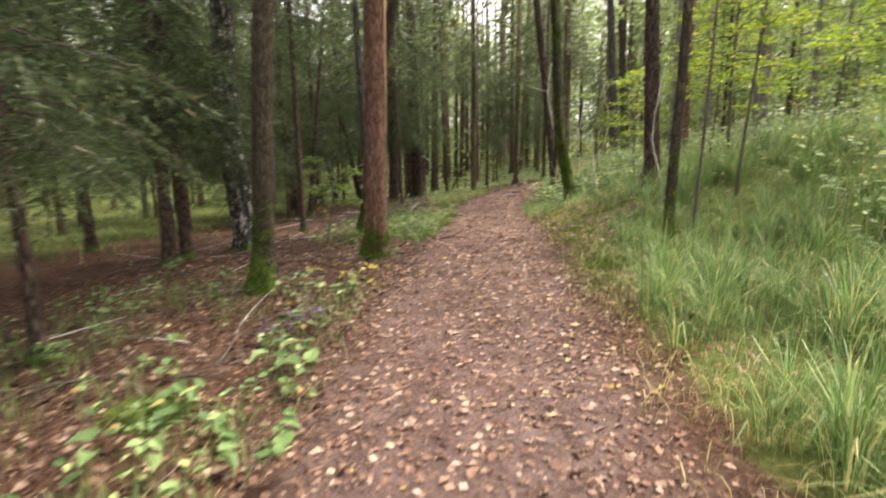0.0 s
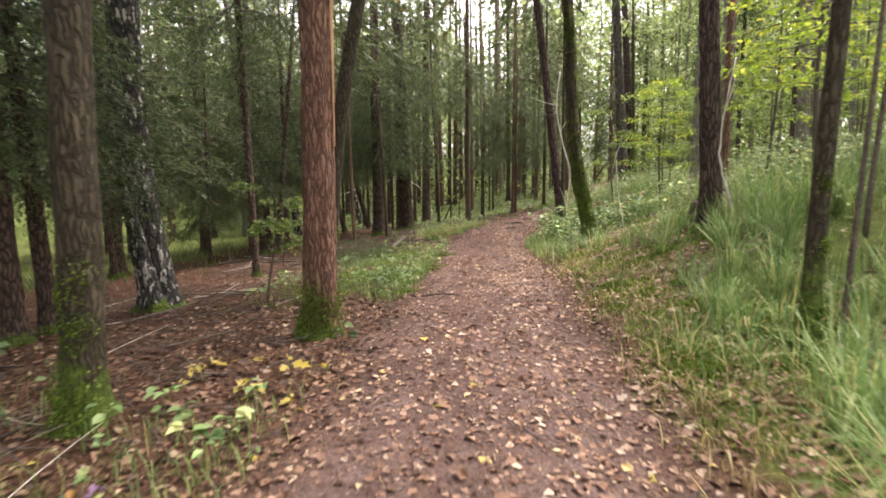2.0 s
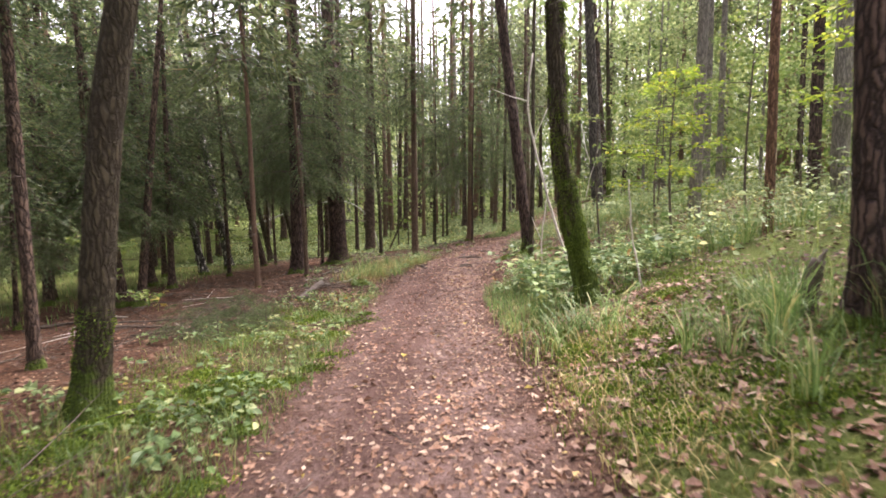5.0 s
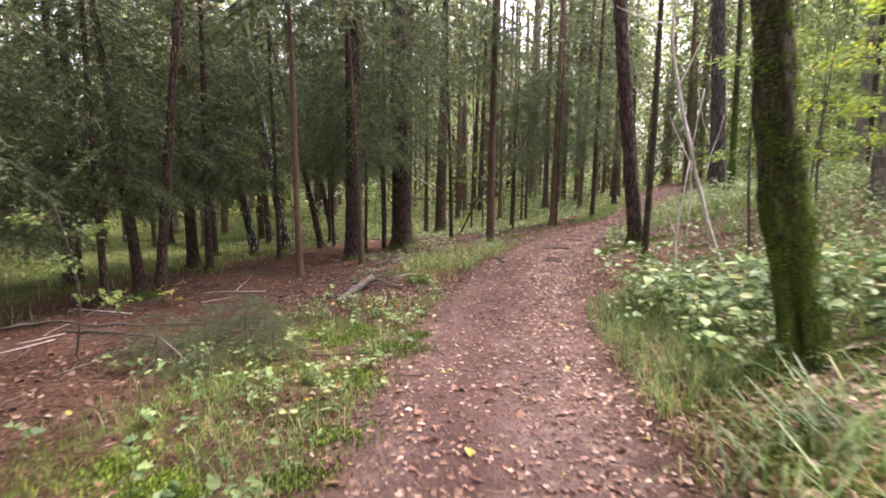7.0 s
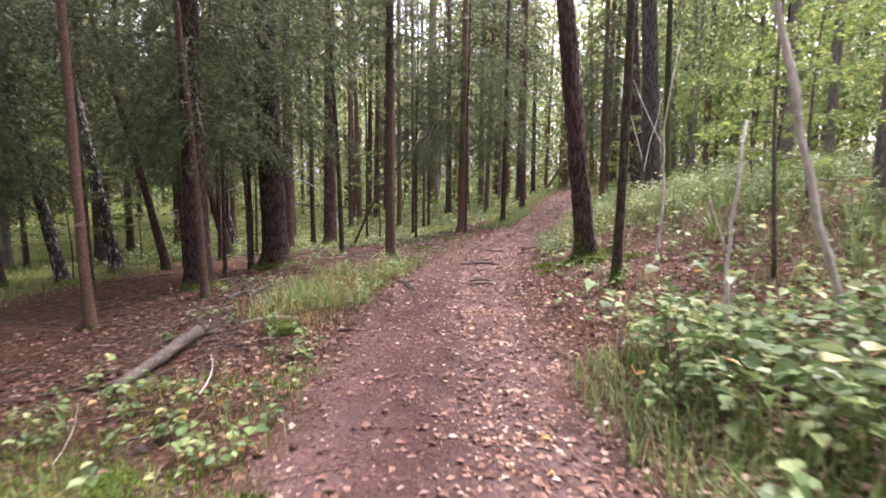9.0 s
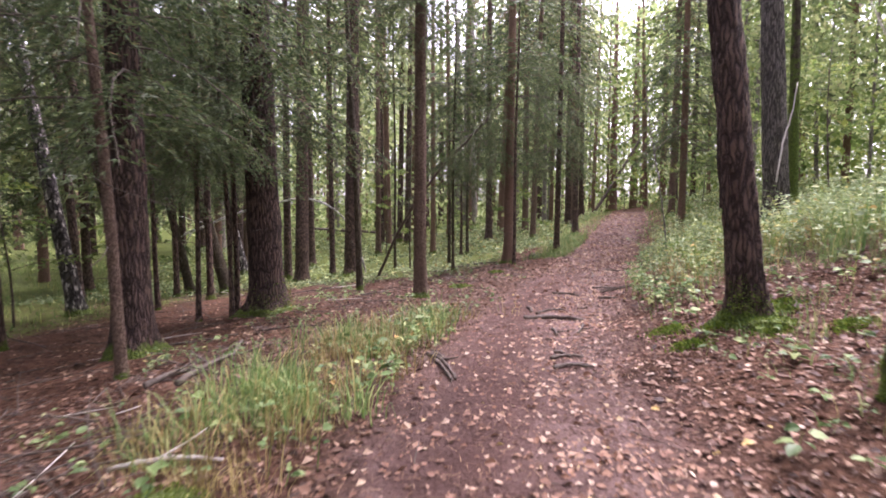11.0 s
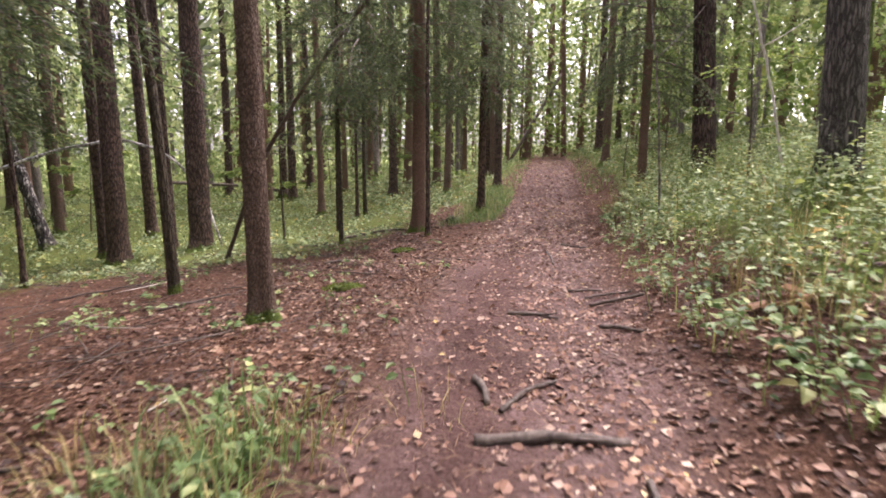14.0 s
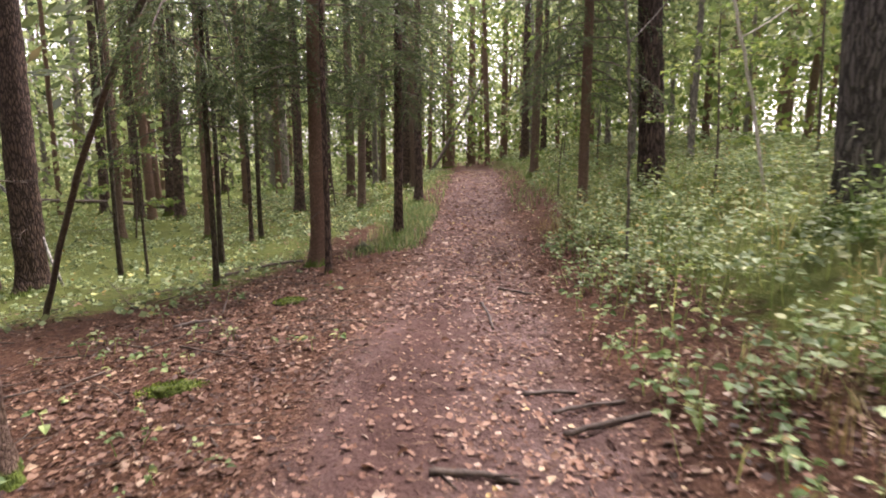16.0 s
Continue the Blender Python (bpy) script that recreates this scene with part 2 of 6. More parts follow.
# ---- geometry helpers ----
class Geo:
    """Gathers triangles of one mesh."""

    def __init__(self):
        self.v, self.f, self.k, self.n = [], [], [], 0

    def add(self, v, f, slot=0):
        v, f = np.asarray(v, float).reshape(-1, 3), np.asarray(f, np.int64).reshape(-1, 3)
        self.v.append(v), self.f.append(f + self.n), self.k.append(np.full(len(f), slot))
        self.n += len(v)

    def arrays(self):
        return np.concatenate(self.v), np.concatenate(self.f), np.concatenate(self.k)

    def mesh(self, name, *mats, smooth=True, moss=None):
        v, f, k = self.arrays()
        me = bpy.data.meshes.new(name)
        me.vertices.add(len(v))
        me.vertices.foreach_set("co", v.ravel())
        me.loops.add(len(f) * 3)
        me.loops.foreach_set("vertex_index", f.ravel())
        me.polygons.add(len(f))
        me.polygons.foreach_set("loop_start", np.arange(len(f)) * 3)
        me.polygons.foreach_set("material_index", k)
        me.polygons.foreach_set("use_smooth", np.full(len(f), smooth))
        for mt in mats:
            me.materials.append(mt)
        if moss is not None:
            me.attributes.new("moss", "FLOAT", "POINT").data.foreach_set("value", moss)
        me.update(calc_edges=True)
        return me


def unit(a):
    return a / np.maximum(np.linalg.norm(a, axis=-1, keepdims=True), 1e-9)


def tube(points, radii, sides=8, wobble=None, cap=True):
    """A closed tapered tube along points; wobble(angle, along) scales the radius."""
    p, r = np.asarray(points, float), np.asarray(radii, float)
    d = unit(np.gradient(p, axis=0))
    ref = np.where(np.abs(d[:, 2:3]) > 0.8, [[1.0, 0, 0]], [[0, 0, 1.0]])
    a = unit(np.cross(d, ref))
    for i in range(1, len(a)):
        a[i] = unit(a[i - 1] - d[i] * np.dot(a[i - 1], d[i]))
    b = np.cross(d, a)
    th = np.linspace(0, 2 * np.pi, sides, endpoint=False)
    rr = np.repeat(r[:, None], sides, 1)
    if wobble is not None:
        rr = rr * wobble(th[None, :], np.arange(len(p))[:, None])
    v = p[:, None] + rr[..., None] * (np.cos(th)[None, :, None] * a[:, None] + np.sin(th)[None, :, None] * b[:, None])
    i, j = np.meshgrid(np.arange(len(p) - 1), np.arange(sides), indexing="ij")
    i, j = i.ravel(), j.ravel()
    q = (j + 1) % sides
    f = np.concatenate([np.stack([i * sides + j, i * sides + q, (i + 1) * sides + q], 1), np.stack([i * sides + j, (i + 1) * sides + q, (i + 1) * sides + j], 1)])
    v = v.reshape(-1, 3)
    if cap:
        k, last = len(v), (len(p) - 1) * sides
        v = np.concatenate([v, p[:1], p[-1:]])
        s = np.arange(sides)
        f = np.concatenate([f, np.stack([np.full(sides, k), (s + 1) % sides, s], 1), np.stack([np.full(sides, k + 1), last + s, last + (s + 1) % sides], 1)])
    return v, f


def leaf_cloud(geo, at, along, length, width, rng, curl=0.25, slot=0, lobed=False, small=False):
    """Pointed leaves: at their stalks, pointing along, folded on the midrib."""
    at, u = np.asarray(at, float), unit(np.asarray(along, float))
    n = len(at)
    up = unit(np.stack([rng.normal(0, 0.35, n), rng.normal(0, 0.35, n), np.ones(n)], 1))
    s = unit(np.cross(up, u))
    w = np.cross(u, s)
    L, W = np.broadcast_to(length, n)[:, None], np.broadcast_to(width, n)[:, None]
    c = curl * W * rng.uniform(0.2, 1.6, (n, 1))
    mid = at + u * L * 0.45
    tip = at + u * L - w * c * 0.8
    if small:
        ring = [at, at + u * L * 0.45 + s * W * 0.5 + w * c, tip, at + u * L * 0.45 - s * W * 0.5 + w * c]
    elif lobed:
        ring = [at, at + u * L * 0.3 + s * W * 0.5 + w * c, at + u * L * 0.48 + s * W * 0.24, at + u * L * 0.72 + s * W * 0.42 + w * c, at + u * L * 0.75 + s * W * 0.14, tip,
                at + u * L * 0.75 - s * W * 0.14, at + u * L * 0.72 - s * W * 0.42 + w * c, at + u * L * 0.48 - s * W * 0.24, at + u * L * 0.3 - s * W * 0.5 + w * c]
    else:
        ring = [at, at + u * L * 0.28 + s * W * 0.45 + w * c, at + u * L * 0.65 + s * W * 0.4 + w * c, tip, at + u * L * 0.65 - s * W * 0.4 + w * c, at + u * L * 0.28 - s * W * 0.45 + w * c]
    k = len(ring)
    v = np.stack([mid, *ring], 1)
    base = np.arange(n)[:, None] * (k + 1)
    f = np.concatenate([base + np.array([[0, 1 + i, 1 + (i + 1) % k]]) for i in range(k)])
    geo.add(v.reshape(-1, 3), f, slot)


def chip_cloud(geo, at, along, length, width, rng, slot=0):
    """Small leaves of two triangles, for crowns that stay far off."""
    at, u = np.asarray(at, float), unit(np.asarray(along, float))
    n = len(at)
    s = unit(np.cross(u, rng.normal(0, 1, (n, 3))))
    L, W = np.broadcast_to(length, n)[:, None], np.broadcast_to(width, n)[:, None]
    v = np.stack([at, at + u * L * 0.5 + s * W * 0.5, at + u * L, at + u * L * 0.5 - s * W * 0.5], 1)
    base = np.arange(n)[:, None] * 4
    geo.add(v.reshape(-1, 3), np.concatenate([base + [[0, 1, 2]], base + [[0, 2, 3]]]), slot)


def blade_cloud(geo, at, turn, length, width, lean, rng, slot=0):
    """Arching grass blades of three joints."""
    at = np.asarray(at, float)
    n = len(at)
    out = np.stack([np.cos(turn), np.sin(turn), np.zeros(n)], 1)
    side = np.stack([-np.sin(turn), np.cos(turn), np.zeros(n)], 1)
    L, W, B = (np.broadcast_to(q, n)[:, None] for q in (length, width, lean))
    up = np.array([[0, 0, 1.0]])
    row = []
    for s in (0, 0.35, 0.7):
        c = at + up * L * (s - 0.55 * B * s * s) + out * L * B * s * s
        row += [c - side * W * 0.5 * (1 - 0.45 * s), c + side * W * 0.5 * (1 - 0.45 * s)]
    row.append(at + up * L * (1 - 0.75 * B) + out * L * B)
    v = np.stack(row, 1)
    base = np.arange(n)[:, None] * 7
    f = np.concatenate([base + [t] for t in ([0, 1, 3], [0, 3, 2], [2, 3, 5], [2, 5, 4], [4, 5, 6])])
    geo.add(v.reshape(-1, 3), f, slot)


def thing(name, x, y, z, label, category, group="", kind=""):
    e = new(name)
    e.location = (x, y, z)
    return tagged(e, label, category, group, kind)


def part(name, me, parent, label=""):
    ob = new(name, me)
    ob.parent = parent
    return tagged(ob, label)


# ---- the lie of the land ----
PATH_Y = np.array([-12, 0, 5, 9, 13, 16, 20, 24, 28, 32, 38, 45, 60, 90.0])
PATH_X = np.array([-0.4, 0.05, 0.33, 0.76, 1.12, 1.38, 2.1, 3.5, 5.4, 7.4, 10.3, 13.6, 20, 32])
PATH_Z = np.array([0, 0.02, 0.05, -0.02, -0.26, -0.38, -0.38, -0.44, -0.48, -0.38, 0, 0.45, 0.6, 0.6])


def flowing(y, vals):
    y = np.clip(np.asarray(y, float), PATH_Y[0], PATH_Y[-1])
    i = np.clip(np.searchsorted(PATH_Y, y, side="right") - 1, 0, len(PATH_Y) - 2)
    slope = np.zeros(len(vals))
    slope[1:-1] = (vals[2:] - vals[:-2]) / (PATH_Y[2:] - PATH_Y[:-2])
    h = PATH_Y[i + 1] - PATH_Y[i]
    u = (y - PATH_Y[i]) / h
    return (2 * u**3 - 3 * u**2 + 1) * vals[i] + (u**3 - 2 * u**2 + u) * slope[i] * h + (3 * u**2 - 2 * u**3) * vals[i + 1] + (u**3 - u**2) * slope[i + 1] * h


def ease(a, b, v):
    u = np.clip((np.asarray(v, float) - a) / (b - a), 0, 1)
    return u * u * (3 - 2 * u)


def off_path(x, y):
    return np.asarray(x, float) - flowing(y, PATH_X)


def swell(x, y):
    return (np.sin(1.3 * x + 0.7 * y) * np.sin(0.9 * y - 0.4 * x + 1) * 0.5 + np.sin(3.1 * x + 1.2) * np.sin(2.7 * y + 0.5 * x) * 0.3 + np.sin(6.3 * x - 2.2 * y) * np.sin(5.1 * y + 2.4 * x) * 0.2)


def land(x, y):
    d = off_path(x, y)
    k, b = ease(11, 24, y), ease(5, 9, y) * (1 - ease(12.5, 16, y))
    left = (0.05 + 0.035 * k + 0.055 * ease(27, 34, y)) * 12 * np.tanh(np.maximum(0, -d - 0.5) / 12)
    right = (0.12 + 0.22 * k + 0.25 * b) * 6 * np.tanh(np.maximum(0, d - 0.8) / 6)
    rough = 0.012 + 0.05 * ease(0.7, 2.2, np.abs(d))
    return flowing(y, PATH_Z) - left + right + rough * swell(np.asarray(x, float), np.asarray(y, float))


def greenness(x, y):
    """How mossy and grassy the floor is."""
    d = off_path(x, y)
    g = 0.85 * ease(0.9, 1.7, d) * (1 - ease(13, 17, y))
    g = np.maximum(g, 0.6 * ease(1.5, 2.6, d) * ease(20, 24, y))
    g = np.maximum(g, 0.95 * ease(0.9, 1.5, d) * ease(5, 7, y) * (1 - ease(11, 13, y)))
    g = np.maximum(g, 0.12 * ease(0.9, 1.6, -d) * (1 - ease(4, 7, y)))
    g = np.maximum(g, 0.38 * ease(0.8, 1.4, -d) * ease(8.5, 11, y) * (1 - ease(15, 18, y)) * (1 - ease(2.5, 4, -d)))
    g = np.maximum(g, 0.9 * ease(2.6, 4.2, -d) * ease(29, 32, y))
    g = np.maximum(g, 0.5 * ease(7, 9.5, -d))
    g = np.maximum(g, 0.8 * ease(1.2, 2.5, np.abs(d)) * ease(33, 37, y))
    return g


def spaced(low, high, step, reach):
    """Even steps from low to high, then ever wider ones out to reach."""
    out, s = [], step
    v = 0.0
    while v < reach:
        s *= 1.25
        v += s
        out.append(v)
    out = np.array(out)
    return np.concatenate([(low - out)[::-1], np.arange(low, high + 1e-6, step), high + out])


def build_ground():
    xs, ys = spaced(-8, 13, 0.16, 700), spaced(-2, 46, 0.16, 700)
    x, y = np.meshgrid(xs, ys, indexing="ij")
    z = land(x, y)
    nx, ny = x.shape
    i, j = np.meshgrid(np.arange(nx - 1), np.arange(ny - 1), indexing="ij")
    a = (i * ny + j).ravel()
    geo = Geo()
    geo.add(np.stack([x, y, z], -1), np.concatenate([np.stack([a, a + ny, a + ny + 1], 1), np.stack([a, a + ny + 1, a + 1], 1)]))
    me = geo.mesh("ground", FLOOR)
    d = off_path(x, y)
    ragged = d + 0.22 * swell(x * 1.7, y * 1.9)
    path = (1 - ease(0.6, 1.25, np.abs(ragged))) * 0.9 * (1 - ease(46, 52, y))
    track = np.exp(-((ragged + 0.32) / (0.3 + 0.12 * ease(12, 18, y))) ** 2) * (0.3 + 0.6 * ease(5, 12, y)) * (1 - 0.5 * ease(26, 32, y))
    col = np.stack([path, greenness(x, y) * (1 - path), track, np.ones_like(x)], -1).reshape(-1, 4)
    me.color_attributes.new("mask", "FLOAT_COLOR", "POINT").data.foreach_set("color", col.ravel())
    return tagged(new("ground", me), "forest floor of leaf litter and moss with a trodden earth path", "ground", kind="structure")


ground = build_ground()


# ---- trees ----
def trunk_line(z, lean, bend, seed):
    """The middle of a trunk at heights z."""
    zc = np.maximum(z, 0)
    sway = bend * (1 - np.exp(-zc))
    return np.stack([lean[0] * zc + sway * np.sin(zc * 0.9 + seed), lean[1] * zc + sway * np.cos(zc * 0.7 + seed), z], 1)


def trunk_mesh(r, height, lean, bark, seed, flare=0.5, sides=18, moss=0.25, rough=0.05, bend=0.0, mossy=0.0):
    rng = np.random.default_rng(seed)
    z = np.concatenate([np.arange(-0.3, min(4.5, height), 0.1 if sides > 12 else 0.2), np.arange(min(4.5, height), height + 0.01, 0.7)])
    zc = np.maximum(z, 0)
    path = trunk_line(z, lean, bend, seed)
    rad = r * (1.04 - 0.72 * zc / height) * (1 + flare * np.exp(-np.maximum(z, -0.1) / 0.16))
    ph = rng.uniform(0, 6.28, 8)
    lump = rng.normal(0, 1, (len(z), sides))
    lump = (lump + np.roll(lump, 1, 0) + np.roll(lump, -1, 0)) / 1.7

    def wobble(th, i):
        zz = zc[i]
        lobes = 0.34 * flare * np.exp(-zz / 0.25) * (np.cos(4 * th + ph[0]) + 0.6 * np.cos(3 * th + ph[1]))
        ribs = rough * (np.sin(7 * th + ph[2] + 0.8 * np.sin(zz * 1.1 + ph[3])) * 0.5 + 0.6 * np.sin(3 * th + ph[4] + zz * 0.6))
        return 1 + lobes + ribs + rough * 0.55 * lump

    v, f = tube(path, rad, sides, wobble)
    geo = Geo()
    geo.add(v, f)
    hgt = np.concatenate([np.repeat(z, sides), z[:1], z[-1:]])
    ang = np.concatenate([np.tile(np.linspace(0, 6.283, sides, endpoint=False), len(z)), [0, 0]])
    m = 0.95 * np.exp(-np.maximum(hgt, 0) / max(moss, 0.01)) * (moss > 0) + mossy * (0.6 + 0.4 * np.cos(ang + ph[5]))
    return geo.mesh("trunk", bark, moss=np.clip(m, 0, 1))


def branch_arrays(seed, grade):
    """One spruce bough along +x, 1.8 m long: a stem, hanging side twigs and tufts of needles; grade 0 is the finest."""
    rng = np.random.default_rng(seed)
    L, nt, gap, tl, tw, per = ((1.8, 14, 0.05, 0.082, 0.015, 4), (1.8, 10, 0.085, 0.125, 0.03, 3), (1.8, 6, 0.17, 0.27, 0.075, 2))[grade]
    s = np.linspace(0, 1, (5, 4, 3)[grade])
    rise, droop = rng.uniform(0.05, 0.22), rng.uniform(0.35, 0.6)
    axis = lambda q: np.stack([L * q, 0.06 * L * np.sin(q * 3 + seed), L * (rise * q - droop * q * q)], -1)
    stem = Geo()
    stem.add(*tube(axis(s), 0.014 * (1 - 0.85 * s) + 0.002, 4, cap=False))
    at, way = [], []
    for side in (-1, 1):
        for q in np.linspace(0.14, 0.98, nt) + rng.uniform(-0.02, 0.02, nt):
            o = axis(np.array(q))
            ln = L * (0.44 * (1.06 - q) ** 0.8 * rng.uniform(0.6, 1.15) + 0.04)
            a = radians(rng.uniform(42, 68))
            w = np.array([math.cos(a), side * math.sin(a), rng.uniform(-0.6, -0.1)])
            k = max(2, int(ln / gap))
            u = np.linspace(0.08, 1, k)[:, None]
            p = o + w * ln * u + np.array([0, 0, -0.5 * ln]) * u * u
            at.append(np.repeat(p, per, 0))
            spread = rng.normal(0, 0.36, (k * per, 3))
            way.append(unit(w[None] + np.array([[0, 0, -0.15]])) + spread)
    q = np.linspace(0.3, 1.0, int(L / gap))
    at.append(axis(q)), way.append(np.array([[1, 0, -0.3]]) + rng.normal(0, 0.5, (len(q), 3)))
    at, way = np.concatenate(at), unit(np.concatenate(way))
    n = len(at)
    side = unit(np.cross(way, rng.normal(0, 1, (n, 3))))
    ln = tl * rng.uniform(0.6, 1.3, (n, 1))
    v = np.stack([at - side * tw * 0.5, at + side * tw * 0.5, at + way * ln], 1).reshape(-1, 3)
    f = np.arange(n * 3).reshape(-1, 3)
    return v, f, *stem.arrays()[:2]


FINE = [branch_arrays(40 + i, 0) for i in range(5)]
MIDDLE = [branch_arrays(50 + i, 1) for i in range(4)]
COARSE = [branch_arrays(60 + i, 2) for i in range(4)]


def crown_mesh(seed, height, spread, fine_to, gap=0.42, per=4, material=None, start=0.0, rest=None):
    """Tiers of drooping boughs; the finer ones up to fine_to above the crown's foot."""
    rng = np.random.default_rng(seed)
    geo = Geo()
    z, turn = start, rng.uniform(0, 6.28)
    while z < height - 0.3:
        R = spread * (1 - (z / height) ** 1.3) * (0.75 + 0.25 * min(1, z / 0.8)) + 0.2
        fine = z < fine_to
        for i in range(per if fine else max(3, per - 1)):
            turn += 6.283 / per + rng.uniform(-0.5, 0.5)
            v, f, sv, sf = (FINE if fine else rest if rest and z < 3.6 else COARSE)[rng.integers(4)]
            k = R / 1.8 * rng.uniform(0.65, 1.15)
            m = np.array(Euler((rng.uniform(-0.25, 0.25), rng.uniform(-0.1, 0.3) - 0.35 * z / height, turn)).to_matrix()) * k
            o = np.array([0, 0, z + rng.uniform(-0.2, 0.2)])
            geo.add(v @ m.T + o, f, 0), geo.add(sv @ m.T + o, sf, 1)
        z += gap * (1 if fine else 1.45 if z < 6 else 1.9)
    return geo.mesh("crown", material or NEEDLES, TWIG, smooth=False)


CROWN_FINE = [crown_mesh(i, 9, 2.2, 0, 0.46, 5, start=3.2, rest=MIDDLE) for i in (1, 2, 3)]
CROWN_LOW = [crown_mesh(i, 7.5, 1.9, 0.9, 0.34, 6, rest=MIDDLE) for i in (11, 12, 13)]
CROWN_THICKET = [crown_mesh(i, 7.5, 2.0, 0, 0.27, 6, rest=MIDDLE) for i in (15, 16, 17)]
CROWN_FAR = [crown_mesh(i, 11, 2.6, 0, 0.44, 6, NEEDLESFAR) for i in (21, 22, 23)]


def bough_mesh(arrays):
    v, f, sv, sf = arrays
    g = Geo()
    g.add(v, f, 0), g.add(sv, sf, 1)
    return g.mesh("bough", NEEDLES, TWIG, smooth=False)


BOUGH = [bough_mesh(q) for q in FINE]


def hang_boughs(crown, seed):
    """The lower boughs, one by one, under a crown's foot."""
    rng = np.random.default_rng(seed)
    z, turn = 0.0, rng.uniform(0, 6.28)
    while z < 3.4:
        R = 2.2 * (1 - (z / 9) ** 1.3) * (0.75 + 0.25 * min(1, z / 0.8)) + 0.2
        for _ in range(5):
            turn += 6.283 / 5 + rng.uniform(-0.5, 0.5)
            ob = part("bough", BOUGH[rng.integers(5)], crown)
            ob.location = (0, 0, z + rng.uniform(-0.2, 0.2))
            ob.rotation_euler = (rng.uniform(-0.25, 0.25), rng.uniform(-0.1, 0.3) - 0.35 * z / 9, turn)
            ob.scale = (R / 1.8 * rng.uniform(0.6, 1.15),) * 3
        z += 0.42


def broad_crown(seed, height, spread, clumps, leaf):
    rng = np.random.default_rng(seed)
    g = Geo()
    for _ in range(clumps):
        q = rng.uniform(0, 1)
        a, R = rng.uniform(0, 6.28), spread * (0.35 + 0.65 * math.sin(0.4 + 2.6 * q)) * rng.uniform(0.2, 1)
        c = np.array([R * math.cos(a), R * math.sin(a), q * height])
        k = 48
        at = c + rng.normal(0, 1, (k, 3)) * [0.5, 0.5, 0.2]
        s = leaf * rng.uniform(0.7, 1.4, k)
        chip_cloud(g, at, rng.normal(0, 1, (k, 3)) + [0, 0, -0.5], s, s * 0.7, rng)
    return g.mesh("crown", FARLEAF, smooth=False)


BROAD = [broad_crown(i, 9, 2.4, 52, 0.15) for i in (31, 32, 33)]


def dead_branch_mesh(seed, length, pale=False):
    rng = np.random.default_rng(seed)
    s = np.linspace(0, 1, 7)
    geo = Geo()
    p = np.stack([length * s, 0.12 * length * np.sin(2.5 * s + seed), length * (-0.1 * s + rng.uniform(-0.25, 0.15) * s * s)], 1)
    geo.add(*tube(p, 0.007 * (1 - 0.8 * s) + 0.0015, 5))
    for q in rng.uniform(0.3, 0.9, 3):
        o = p[int(q * 6)]
        w = np.array([0.6, rng.choice([-1, 1]) * 0.6, rng.uniform(-0.3, 0.3)])
        geo.add(*tube(o + np.outer(np.linspace(0, 1, 4), w * length * 0.35), [0.004, 0.003, 0.002, 0.001], 4))
    return geo.mesh("dead_branch", DEADPALE if pale else TWIG)


DEAD = [dead_branch_mesh(i, 0.55 + 0.14 * i) for i in range(6)]
TREE_COUNT = [0]


def moss_mesh(r, lean, low, high, n, seed, one_side=0.0, bend=0.0, height=16.0, side=-1.6):
    """Moss on a trunk between two heights: swollen pads with short tufts all over them."""
    rng = np.random.default_rng(seed)
    g = Geo()
    pads = n // 70
    pz, pa = low + (high - low) * rng.uniform(0, 1, pads) ** 1.3, rng.normal(0, 1.6 - one_side, pads) + side
    ps = rng.uniform(0.35, 0.9, pads) * r
    for q in range(pads):
        k = 150
        z = np.maximum(pz[q] + rng.normal(0, 1.0, k) * ps[q], 0.0)
        a = pa[q] + rng.normal(0, 0.42, k)
        off = np.exp(-((z - pz[q]) / ps[q]) ** 2 - ((a - pa[q]) / 0.6) ** 2)
        rad = r * (1.02 - 0.72 * z / height) * (1.0 + 0.5 * np.exp(-z / 0.16)) * 0.98 + off * 0.5 * ps[q]
        out = np.stack([np.cos(a), np.sin(a), np.zeros(k)], 1)
        at = out * rad[:, None] + trunk_line(z, lean, bend, seed)
        s = rng.uniform(0.01, 0.024, k)
        chip_cloud(g, at - out * 0.004, out * 0.8 + rng.normal(0, 0.45, (k, 3)) + [0, 0, 0.1], s, s * 0.65, rng)
    return g.mesh("moss", MOSSTUFT, smooth=False)


